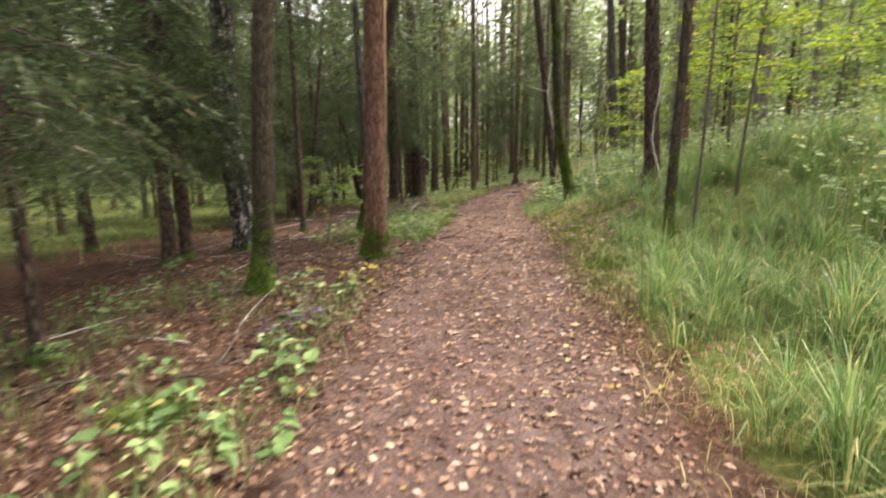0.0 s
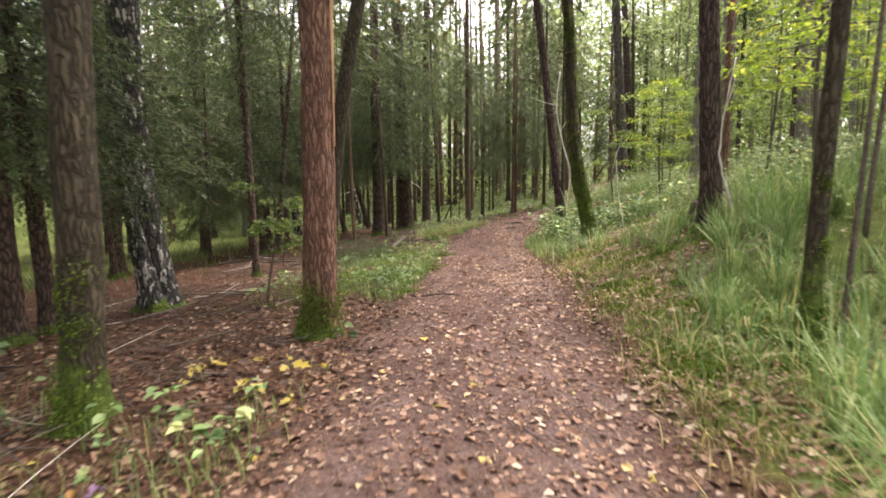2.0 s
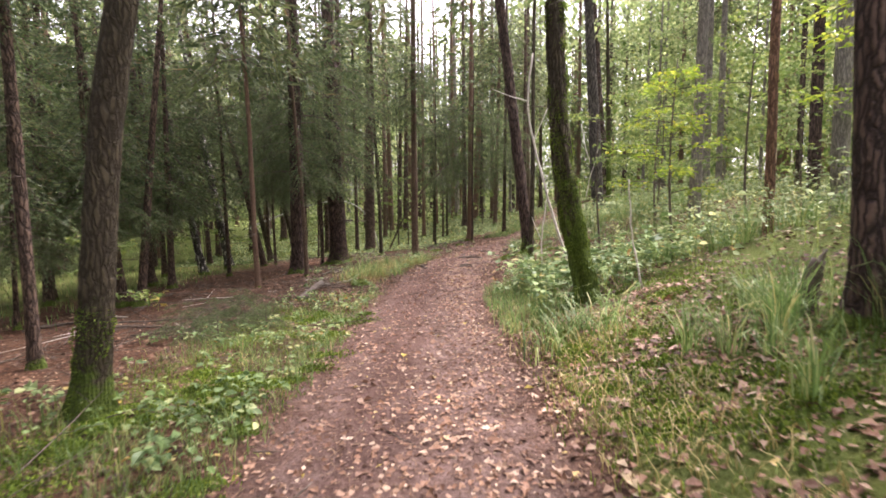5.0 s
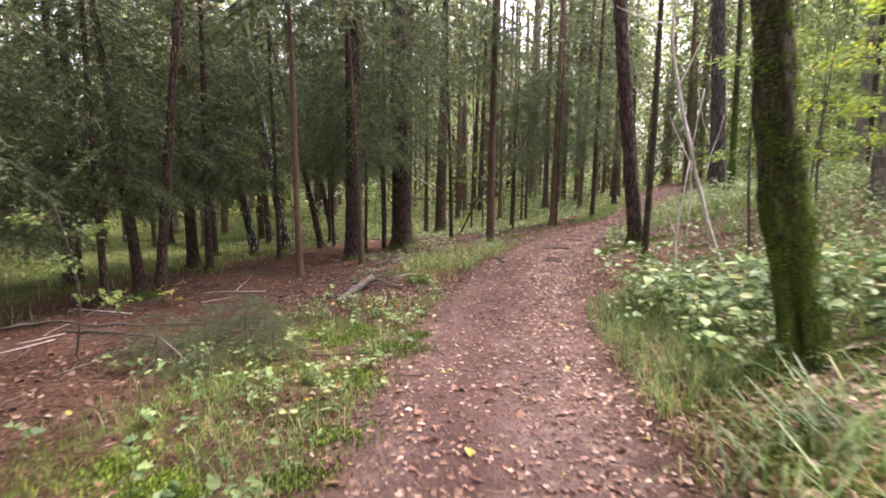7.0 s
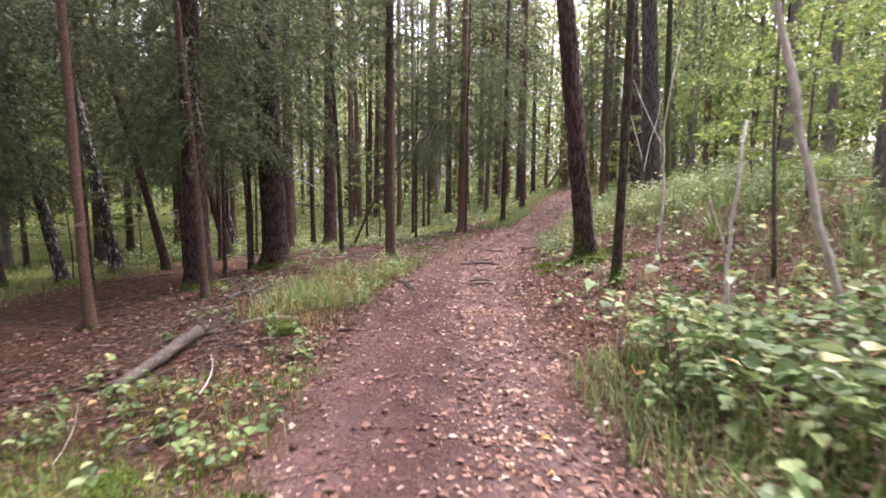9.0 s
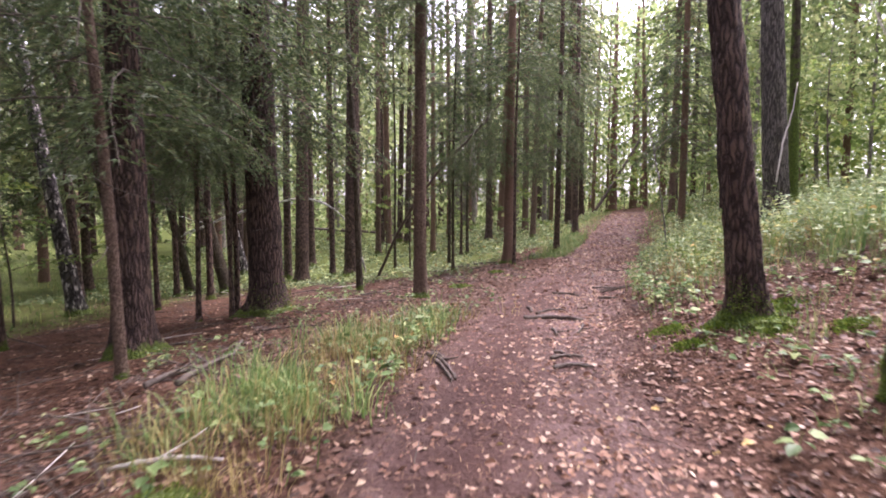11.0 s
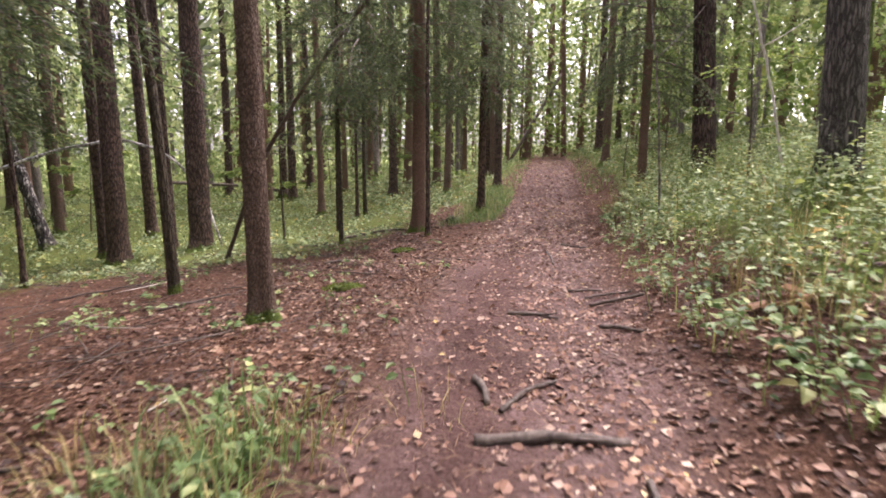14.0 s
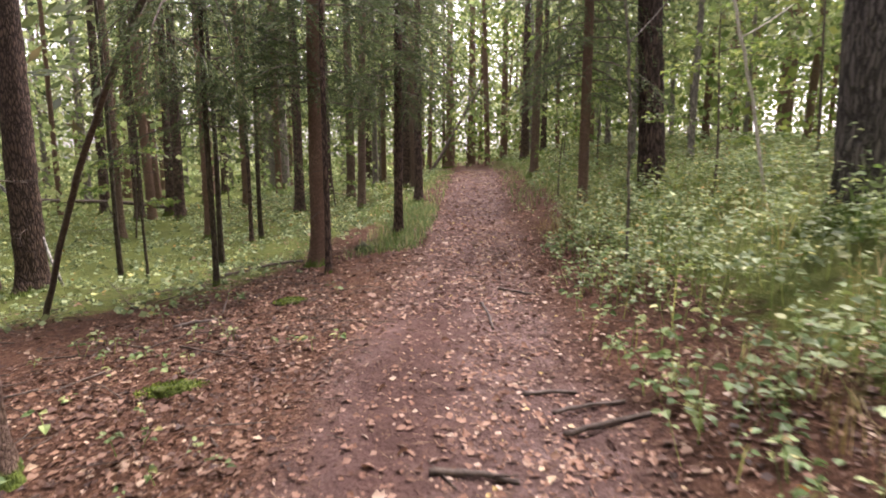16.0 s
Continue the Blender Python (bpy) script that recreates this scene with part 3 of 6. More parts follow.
def tree(name, x, y, r, lean=(0, 0), height=16.0, bark=SPRUCE, crown=None, foot=2.7, size=1.0, label="", category="tree", group="trees of the wood", snags=0, snag_from=0.8, snag_to=2.6, fuzz=None, **how):
    TREE_COUNT[0] += 1
    seed = TREE_COUNT[0]
    rng = np.random.default_rng(seed + 500)
    z = float(land(x, y))
    t = thing(name, x, y, z, label, category, group)
    part("trunk", trunk_mesh(r, height, lean, bark, seed, **how), t)
    if crown is not None:
        c = part("crown", crown[seed % len(crown)], t, "airy pale green leaves" if crown is BROAD else "drooping dark green needled boughs")
        c.location = (lean[0] * foot, lean[1] * foot, foot)
        c.rotation_euler = (0, 0, rng.uniform(0, 6.28))
        c.scale = (size, size, size * rng.uniform(0.92, 1.08))
        if crown is CROWN_FINE:
            hang_boughs(c, seed)
    if fuzz:
        part("moss", moss_mesh(r, lean, *fuzz[:3], seed, fuzz[3] if len(fuzz) > 3 else 0.0, how.get("bend", 0.0), height), t, "soft green moss on the bark")["kind"] = "stuff"
    for i in range(snags):
        h, a = rng.uniform(snag_from, snag_to), rng.uniform(0, 6.28)
        b = part("dead_branch", DEAD[rng.integers(6)], t)
        k = r * 0.75
        b.location = (lean[0] * h + k * math.cos(a), lean[1] * h + k * math.sin(a), h)
        b.rotation_euler = (0, rng.uniform(-0.1, 0.35), a)
        b.scale = (rng.uniform(0.45, 0.95),) * 3
    return t


SPRUCE_LABEL = "straight dark brown spruce trunk with hanging green boughs"
THIN_LABEL = "thin straight brown trunk with bare dead twigs"


def spruce(x, y, r, lean=(0, 0), **how):
    how = {"crown": CROWN_FINE, "label": SPRUCE_LABEL, "snags": 8, "snag_to": 3.6, "sides": 20, **how}
    return tree("spruce_tree", x, y, r, lean, **how)


def far_spruce(x, y, r, lean=(0, 0), **how):
    how = {"size": 0.65, "crown": CROWN_FAR, "label": "slender spruce with green boughs deeper in the wood", "snags": 1, "sides": 10, "height": 17.0, "foot": 3.6 if y < 36 else 6.5, **how}
    if x < 8 and y > 38 and how["crown"] is CROWN_FAR:
        how = {**how, "crown": BROAD, "label": "slim trunk with airy pale green leaves deeper in the wood"}
        return tree("beech_tree", x, y, r, lean, **how)
    return tree("spruce_tree", x, y, r, lean, **how)


def thin(x, y, r, lean=(0, 0), **how):
    how = {"height": 7.0, "label": THIN_LABEL, "snags": 5, "sides": 9, "flare": 0.3, "moss": 0.12, "snag_to": 3.2, "bend": 0.02, **how}
    return tree("thin_tree", x, y, r, lean, **how)


# beside the first half of the path
# The pine's crown stays out of view, added to shade the left floor.
pine = tree("pine_tree", -0.96, 7.66, 0.15, (0.03, 0.0), 18, PINE, CROWN_FAR, 8.0, 1.1, label="tall reddish pine with plated bark and a mossy foot", sides=32, rough=0.05, moss=0.2, flare=0.35, fuzz=(0, 0.42, 2600, 0.5))
strip = Geo()
zs = np.linspace(1.75, 5.2, 40)
rows = []
for zz in zs:
    half = 0.5 * min(1, 0.28 + 0.3 * (zz - 1.75)) * (1 + 0.12 * math.sin(zz * 5))
    for a in np.linspace(-1.0 - half * 0.7, -1.0 + half * 0.7, 6):
        rr = 0.15 * (1.04 - 0.72 * zz / 18) * 1.03 + 0.006
        rows.append((0.03 * zz + rr * math.cos(a + 0.75), rr * math.sin(a + 0.75), zz))
idx = np.arange(39 * 5)
a = (idx // 5) * 6 + idx % 5
strip.add(rows, np.concatenate([np.stack([a, a + 1, a + 7], 1), np.stack([a, a + 7, a + 6], 1)]))
part("bare_wood", strip.mesh("bare_wood", RAWWOOD), pine, "orange strip of peeled bare wood")

# High unseen crowns on this tree and the birch are added as shade.
tree("mossy_tree", -1.98, 5.74, 0.115, (0.1, 0.0), 13, MOSSBARK, CROWN_FAR, 6.0, 0.9, label="brown trunk with mossy bark and rooted foot", sides=22, moss=0.3, mossy=0.2, bend=0.05, fuzz=(0, 1.2, 900, 0.6), snags=2, snag_from=2.5, snag_to=4)
birch = tree("birch_tree", -3.5, 9.7, 0.215, (-0.05, 0.0), 15, BIRCH, BROAD, 6.0, 1.1, label="dark old birch with pale peeling patches and two stems", sides=22, moss=0.15, bend=0.08, flare=0.5, snags=4, snag_from=1.5, snag_to=4)
tree("birch_tree", -3.34, 9.33, 0.08, (-0.22, 0.1), 3.2, BIRCH, label="leaning side stem of the old birch", sides=14, moss=0.3, bend=0.03)
tree("spruce_tree", -4.05, 7.94, 0.095, (0.01, 0), 12, SPRUCE, CROWN_LOW, 2.4, 0.9, SPRUCE_LABEL, sides=16, snags=4)
tree("spruce_tree", -7.04, 14.8, 0.15, (0.02, 0), 15, SPRUCE, CROWN_FINE, 2.4, 1.0, SPRUCE_LABEL, sides=14, snags=3)
tree("spruce_tree", -3.1, 3.98, 0.05, (-0.01, 0), 8, SPRUCE, CROWN_LOW, 1.5, 0.7, "young spruce with low dark boughs", sides=12, snags=4)
tree("spruce_tree", -3.97, 7.12 + 1.2, 0.085, (-0.02, 0), 9, SPRUCE, CROWN_LOW, 1.6, 0.8, "young spruce with low dark boughs", sides=12, snags=3)
# The crown at 7 m is an unseen addition that darkens the floor below.
tree("leaning_tree", -1.6, 10.93, 0.12, (0.16, -0.01), 13, MOSSBARK, label="dark leaning trunk with a mossy curved foot", sides=20, moss=0.4, bend=0.06, fuzz=(0, 0.9, 500, 1.0), crown=CROWN_FAR, foot=7.0)
# This tree and the next pine get crowns above view, added to block sun.
mossy = tree("mossy_tree", 3.06, 12.86, 0.118, (-0.14, 0.0), 11, MOSSBARK, BROAD, 6.0, 1.3, label="crooked trunk thickly covered in green moss", sides=26, moss=1.0, mossy=0.25, rough=0.2, bend=0.12, flare=0.7, snags=3, snag_from=2.0, snag_to=3.4, fuzz=(0.35, 4.6, 5200, 0.4))
tree("pine_tree", 3.72, 9.7, 0.125, (-0.05, 0.01), 17, RIBBED, CROWN_FAR, 8.5, 0.8, label="straight dark brown pine trunk in tall grass", sides=24, moss=0.1, snags=3, snag_from=1.2, snag_to=3.4)
tree("thin_tree", 2.5, 5.98, 0.058, (0.015, 0), 9, MOSSBARK, label="slim trunk with mossy patches amid tall grass", sides=16, moss=0.5, mossy=0.12, bend=0.03, snags=0, fuzz=(0, 1.2, 500))
thin(2.85, 6.15, 0.02, (0.03, 0), height=4.5, bark=TWIG, snags=2)

thin(-1.2, 8.92, 0.054, (-0.02, 0), height=13, bark=DARKGREY, snags=5, snag_from=2.0, snag_to=5, sides=14, label="slim dark trunk just past the reddish pine")
thin(6.24, 14.2, 0.07, (-0.005, 0), height=16, bark=PINE, snags=3, snag_from=3.0, snag_to=6, sides=14, label="slim reddish pine standing in tall grass")

# the spruces ahead, beyond the bend
spruce(-1.96, 22.25, 0.2, (0.01, 0), bark=RIBBED, foot=2.9)
spruce(-1.1, 25.05, 0.275, (-0.02, 0), bark=RIBBED, foot=2.9, size=1.1, moss=0.22, fuzz=(0, 0.5, 900))
spruce(-0.46, 33.55, 0.24, (0.02, 0), bark=SPRUCE, crown=CROWN_FAR, foot=7.0, size=1.1, label="straight dark spruce trunk bare of low boughs")
spruce(1.46, 25.48, 0.112, (0.005, 0), bark=DULLBROWN, crown=CROWN_FINE, foot=4.6, size=0.6, label="slim reddish spruce trunk with a mossy foot", snags=8, snag_from=1.5, snag_to=4.5, moss=0.15, rough=0.07, sides=24, mossy=0.08)
spruce(4.15, 31.0, 0.132, (0.01, 0), bark=REDSPRUCE, foot=2.8, size=0.9, snags=6)
thin(4.1, 29.95, 0.045, (0.01, 0), height=8, snags=6)
spruce(6.06, 32.75, 0.09, (0.01, 0), foot=2.7, size=0.8, snags=7)
# Crown added high overhead so that the ground left of the path is shaded.
spruce(4.22, 20.4, 0.138, (-0.125, 0.005), bark=RIBBED, label="leaning trunk with deep ribbed bark and mossy roots", crown=CROWN_FAR, foot=8.0, size=1.3, snags=0, sides=30, rough=0.09, moss=0.2, flare=0.6, height=17, fuzz=(0, 0.3, 700))
spruce(-1.86, 32.5, 0.2, (0.02, 0), crown=None, label="straight dark spruce trunk bare of low boughs")
thin(0.24, 27.55, 0.07, (-0.03, 0), height=12, bark=MOSSBARK)
far_spruce(-2.56, 33.9, 0.125, (0.01, 0), crown=None)
far_spruce(9.38, 41.9, 0.26, crown=None)
spruce(9.03, 30.65, 0.095, (-0.005, 0.0), bark=REDSPRUCE, foot=2.3, size=0.85, snags=7)
# High crowns of the oak and the grey tree are added for shade too.
tree("oak_tree", 9.95, 29.85, 0.225, (-0.07, 0.02), 15, RIBBED, BROAD, 6.5, 1.4, label="dark leaning trunk among brambles", sides=20, snags=4, snag_from=1.5, snag_to=4, moss=0.3)
tree("grey_tree", 7.85, 25.1, 0.205, (-0.06, 0.02), 17, DARKGREY, BROAD, 7.5, 1.5, label="thick grey trunk with fissured bark beside brambles", sides=30, rough=0.05, moss=0.3, snags=2, snag_from=1.8, snag_to=3)
tree("mossy_tree", 8.35, 25.4, 0.1, (-0.03, 0.0), 8, MOSSBARK, label="yellow-green mossy stem behind a grey trunk", sides=14, moss=2.2, mossy=0.5)
thin(3.78, 18.5, 0.054, (0.01, 0), height=9, bark=MOSSBARK, snags=0, label="slim brown trunk with a green mossy foot", moss=0.2, sides=16, fuzz=(0, 0.35, 300))
tree("grey_tree", 5.45, 49.8, 0.47, (0.0, 0), 18, GREYBARK, label="broad pale grey trunk with a bright mossy foot", sides=22, moss=0.9, flare=0.8)
tree("twin_stem_tree", -4.78, 18.2, 0.095, (-0.1, 0), 8, SPRUCE, CROWN_LOW, 1.7, 0.85, "twin-stemmed young spruce with a thick dark foot", sides=14, flare=0.9, snags=3)
tree("twin_stem_tree", -4.42, 18.12, 0.085, (0.12, 0.01), 8, SPRUCE, None, 2, 1, "second stem of a twin-stemmed young spruce", sides=14, flare=0.9, snags=3)
spruce(-4.95, 17.5, 0.06, (0.0, 0), crown=CROWN_LOW, foot=1.6, size=0.75, height=8, sides=12)
spruce(-5.5, 16.1, 0.04, (0.04, 0), crown=CROWN_LOW, foot=1.2, size=0.7, height=7, sides=10)
spruce(-7.35, 20.1, 0.105, (0.03, 0), crown=CROWN_LOW, foot=1.9, size=1.1, height=11, sides=12)
spruce(-6.3, 22.9, 0.14, (-0.02, 0), crown=CROWN_LOW, foot=2.2, size=1.1, height=12, sides=12)
spruce(-4.9, 20.9, 0.08, (0.02, 0), crown=CROWN_LOW, foot=2.1, size=0.9, height=10, sides=12)
tree("birch_tree", -5.5, 25.0, 0.12, (-0.17, 0), 12, BIRCH, label="leaning birch stem among spruces", sides=14)
# Its high crown is added to thicken the shade on the left.
thin(-2.41, 19.5, 0.06, (-0.02, 0), height=11, crown=CROWN_FAR, foot=5.2, size=0.75, bark=REDSPRUCE, label="slender brown spruce stem with fine dead twigs", snags=9)
thin(-3.87, 26.4, 0.1, (-0.22, 0), height=8)
thin(-1.55, 21.15, 0.055, (-0.04, 0), height=12, bark=DULLBROWN, snags=7, snag_to=5, label="slim light brown trunk close to a dark spruce")
thin(-1.68, 25.3, 0.05, height=8)
far_spruce(-8.2, 35.2, 0.135)
tree("birch_tree", -5.25, 27.0, 0.14, (-0.16, 0.01), 12, BIRCH, label="leaning dark birch with a curved foot", sides=14)
thin(-3.5, 26.5, 0.05, (-0.01, 0), crown=CROWN_FINE, foot=2.6, size=0.8)
spruce(-3.0, 27.9, 0.07, (0.0, 0), crown=CROWN_FINE, foot=3.0, size=0.8, height=11, sides=12, snags=5)
thin(-2.16, 24.85, 0.042, (0.01, 0), crown=CROWN_FINE, foot=2.7, size=0.6)
thin(-1.66, 24.95, 0.042, (-0.02, 0))
thin(-4.75, 31.5, 0.13, (-0.2, 0.01), height=6, bark=MOSSBARK, label="leaning mossy dead stem in the litter")
far_spruce(-1.1, 33.8, 0.09, crown=None)
far_spruce(0.2, 42.6, 0.15)
thin(0.95, 33.3, 0.045, height=9, bark=MOSSBARK)
thin(2.66, 33.0, 0.055, height=6, bark=MOSSBARK)
thin(3.33, 35.6, 0.05, height=5)
far_spruce(1.46, 41.8, 0.155, (0.02, 0))
thin(2.57, 30.9, 0.045, (0.01, 0), height=9, bark=MOSSBARK, crown=CROWN_FINE, foot=2.5, size=0.75, label="slim young spruce with dark hanging boughs")
thin(1.42, 32.95, 0.028, height=3, bark=MOSSBARK)
thin(3.55, 35.5, 0.055, height=7, bark=MOSSBARK)
far_spruce(-1.2, 45.1, 0.17, (0.02, 0))
far_spruce(6.85, 44.7, 0.135, crown=None)
far_spruce(11.7, 57, 0.3)
far_spruce(18.3, 59.0, 0.33, crown=None, bark=REDSPRUCE)
far_spruce(20.5, 60.0, 0.34, crown=None, bark=REDSPRUCE)
far_spruce(20.0, 54.0, 0.24, bark=REDSPRUCE, crown=None)
far_spruce(16.0, 44.6, 0.19, crown=None)
far_spruce(17.4, 45.2, 0.14, crown=None)
far_spruce(5.8, 60, 0.33, bark=GREYBARK)
far_spruce(4.3, 58, 0.25)
far_spruce(3.0, 54.5, 0.21)
far_spruce(-0.6, 57, 0.19)
thin(-3.78, 31.9, 0.06, (0.02, 0), height=9, crown=CROWN_LOW, foot=2.9, size=0.9)
spruce(-4.5, 29.9, 0.07, (0.0, 0), crown=CROWN_LOW, foot=2.5, size=0.9, height=10, sides=12, snags=5)
thin(-2.46, 29.9, 0.042, (0.02, 0), height=5)
tree("birch_tree", -4.45, 35.8, 0.15, (-0.22, 0.03), 11, BIRCH, label="leaning birch with a dark curved foot", sides=12)
far_spruce(-6.0, 40.7, 0.19)
thin(-3.22, 29.85, 0.15, (-0.25, 0.03), height=5, bark=MOSSBARK, label="thick mossy leaning stump stem")
far_spruce(1.1, 43.2, 0.15, (0.02, 0))
far_spruce(2.2, 53.5, 0.33, bark=REDSPRUCE)
far_spruce(-0.3, 59, 0.26)

# young spruces crowd the wood on the low side, and pines stand on the bank
rng = np.random.default_rng(77)
placed = []
# Those beside and behind the start are unseen, added to shade the left.
while len(placed) < 24:
    x, y = rng.uniform(-13, -5.2), rng.uniform(-6, 31)
    if all((x - a) ** 2 + (y - b) ** 2 > 5.5 for a, b in placed):
        placed.append((x, y))
        spruce(x, y, rng.uniform(0.05, 0.12), (rng.normal(0, 0.015), 0), crown=CROWN_THICKET if x < -6.5 else CROWN_LOW, foot=rng.uniform(1.1, 2.0) + 0.8 * (y > 10), size=rng.uniform(0.85, 1.15), height=9, sides=9, snags=3, label="young spruce with dense low boughs")
for x, y in ((-8.6, 33.5), (-7.0, 30.2), (-10.4, 38.5), (-11.5, 31.0), (-8.8, 44.0), (-13.0, 42.0), (-6.9, 36.6), (-12.5, 47.5), (-15.0, 34.0)):
    tree("spruce_tree", x, y, rng.uniform(0.1, 0.17), (rng.normal(0, 0.015), 0), 16, SPRUCE, CROWN_FAR, rng.uniform(2.6, 4.2), rng.uniform(0.8, 1.0), "spruce with dark boughs deep in the wood", sides=10, snags=3, snag_from=1.0, snag_to=3)
bank = []
# Spruces added to shade the left side; the two nearest the start are unseen.
for x, y in ((-3.4, 13.2), (-4.2, 23.4), (-4.4, 1.5), (-3.2, -2.5)):
    tree("spruce_tree", x, y, rng.uniform(0.05, 0.09), (rng.normal(0, 0.01), 0), 13, SPRUCE, CROWN_FINE, rng.uniform(3.6, 4.6), 0.85, "slender spruce with high boughs, added for shade", sides=12, snags=6, snag_from=0.8, snag_to=3.5)
while len(bank) < 16:
    x, y = rng.uniform(6.5, 17), rng.uniform(7, 30)
    if all((x - a) ** 2 + (y - b) ** 2 > 7 for a, b in bank) and off_path(x, y) > 6:
        bank.append((x, y))
        kind = rng.integers(4)
        tree("pine_tree" if kind else "birch_tree", x, y, rng.uniform(0.1, 0.17), (rng.normal(0, 0.02), 0), 17, (WHITEBIRCH, RIBBED, REDSPRUCE, GREYBARK)[kind], CROWN_FAR if kind in (1, 2) else None, rng.uniform(5.5, 8), 0.65,
             "white birch trunk on the grassy bank" if kind == 0 else "tall bare pine trunk on the grassy bank", sides=12, snags=2, snag_from=1.5, snag_to=5)
shady = []
while len(shady) < 20:
    x, y = rng.uniform(9.5, 22), rng.uniform(5, 42)
    if all((x - a) ** 2 + (y - b) ** 2 > 6 for a, b in shady + bank) and off_path(x, y) > 5:
        shady.append((x, y))
        tree("beech_tree", x, y, rng.uniform(0.06, 0.13), (rng.normal(0, 0.03), 0), 13, GREYBARK, BROAD, rng.uniform(1.6, 3.6), rng.uniform(0.9, 1.25), "young beech with airy pale green foliage", sides=10, snags=2, snag_from=1.5, snag_to=5)
for x, y in ((10.6, 50), (19.5, 50), (9.2, 46), (22, 47)):
    tree("beech_tree", x, y, rng.uniform(0.1, 0.17), (0, 0), 15, GREYBARK, BROAD, rng.uniform(4.0, 5.0), 1.2, "tall beech with airy pale green foliage past the crest", sides=10)
for x, y in ((-9.5, 30), (-7.5, 43), (-3, 52), (3.5, 63), (12, 66), (-12, 22), (-14, 36), (24, 50), (9.5, 60), (0.5, 66), (16, 70), (-6, 58)):
    tree("beech_tree", x, y, rng.uniform(0.1, 0.2), (0, 0), 15, GREYBARK, BROAD, rng.uniform(2.0, 4.0), 1.4, "beech with airy pale green foliage deep in the wood", sides=9)
for x, y in ((9.3, 41.0), (12.0, 48.0), (6.6, 38.1), (-2.2, 36.5), (2.4, 37.2), (7.0, 41.2), (3.6, 43.5), (10.2, 45.0), (12.6, 38.2), (0.2, 38.6), (5.0, 39.5), (-5.0, 38.0)):
    spruce(x, y, rng.uniform(0.1, 0.16), (rng.normal(0, 0.01), 0), foot=rng.uniform(6.8, 8.2), crown=CROWN_FAR if x < -1 or (x, y) in ((9.3, 41.0), (10.2, 45.0), (6.6, 38.1), (12.0, 48.0), (12.6, 38.2), (7.0, 41.2)) else None, size=0.8, sides=10, snags=5, snag_from=1.5, snag_to=6, height=19, bark=(SPRUCE, REDSPRUCE, DULLBROWN)[int(y) % 3], label="tall spruce with its boughs high on the trunk")
for x, y in ((2.2, 47), (8.2, 37.5), (7.6, 49), (-4.4, 48)):
    far_spruce(x, y, rng.uniform(0.09, 0.16), foot=rng.uniform(7, 9), crown=None)


# ---- broad-leaved saplings ----
def sapling(x, y, height, spread, leaves, leaf, low=0.4, r=0.02, lean=(0, 0), material=YELLOWLEAF, label="", seed=0, bark=TWIG):
    rng = np.random.default_rng(seed)
    t = thing("sapling", x, y, float(land(x, y)), label, "sapling", "broad-leaved saplings")
    s = np.linspace(0, 1, 12)
    stem = np.stack([lean[0] * height * s + 0.08 * np.sin(4 * s + seed), lean[1] * height * s + 0.08 * np.cos(3 * s + seed) - 0.08 * math.cos(seed), height * s - 0.1 * (1 - s)], 1)
    stem[:, 0] -= stem[0, 0]
    g = Geo()
    g.add(*tube(stem, r * (1 - 0.8 * s) + 0.003, 8))
    part("trunk", g.mesh("trunk", bark), t)
    foliage = Geo()
    n = max(5, int(leaves / 75))
    for i in range(n):
        q = low + (0.98 - low) * (i + 0.5) / n
        o = np.array([np.interp(q, s, stem[:, k]) for k in range(3)])
        a = i * 2.4 + rng.uniform(-0.5, 0.5)
        ln = spread * rng.uniform(0.6, 1.15) * (1.15 - 0.55 * q)
        u = np.linspace(0, 1, 6)
        w = np.array([math.cos(a), math.sin(a), rng.uniform(0.05, 0.45)])
        limb = o + np.outer(u, w * ln) - np.outer(u * u, [0, 0, 0.22 * ln])
        g = Geo()
        g.add(*tube(limb, 0.35 * r * (1 - 0.8 * u) + 0.0015, 5))
        part("limb", g.mesh("limb", bark), t)
        k = leaves // n
        uu = rng.uniform(0.25, 1.0, k)
        side = rng.choice([-1, 1], k)
        off = rng.uniform(0.02, 0.32, k) * spread * (1.1 - 0.5 * uu)
        across = np.array([-math.sin(a), math.cos(a), 0])
        at = np.stack([np.interp(uu, u, limb[:, j]) for j in range(3)], 1) + np.outer(side * off, across) + rng.normal(0, 0.035, (k, 3)) - np.outer(off * 0.25, [0, 0, 1])
        way = np.outer(side, across) + w * 0.8 + rng.normal(0, 0.4, (k, 3)) + [0, 0, -0.3]
        leaf_cloud(foliage, at, way, leaf * rng.uniform(0.6, 1.25, k), leaf * 0.62 * rng.uniform(0.7, 1.2, k), rng)
    part("crown", foliage.mesh("crown", material, smooth=False), t)
    return t


YL = "sapling with bright yellow-green leaves on thin twigs"
sapling(5.4, 15.3, 3.4, 1.05, 1300, 0.075, 0.35, 0.025, material=YELLOWLEAF, label=YL, seed=3)
sapling(5.0, 9.6, 4.2, 1.4, 2200, 0.085, 0.3, 0.03, (-0.02, 0), YELLOWLEAF, YL, 4)
sapling(4.1, 7.6, 3.9, 1.0, 800, 0.085, 0.42, 0.024, (0.02, 0), YELLOWLEAF, YL, 5)
sapling(5.9, 12.2, 3.8, 1.2, 1000, 0.085, 0.3, 0.025, (0, 0), YELLOWLEAF, YL, 6)
sapling(4.6, 5.6, 3.6, 0.9, 600, 0.09, 0.45, 0.02, (-0.03, 0), YELLOWLEAF, YL, 7)
sapling(6.8, 8.2, 4.6, 1.4, 1100, 0.09, 0.3, 0.03, (0, 0), YELLOWLEAF, YL, 8)
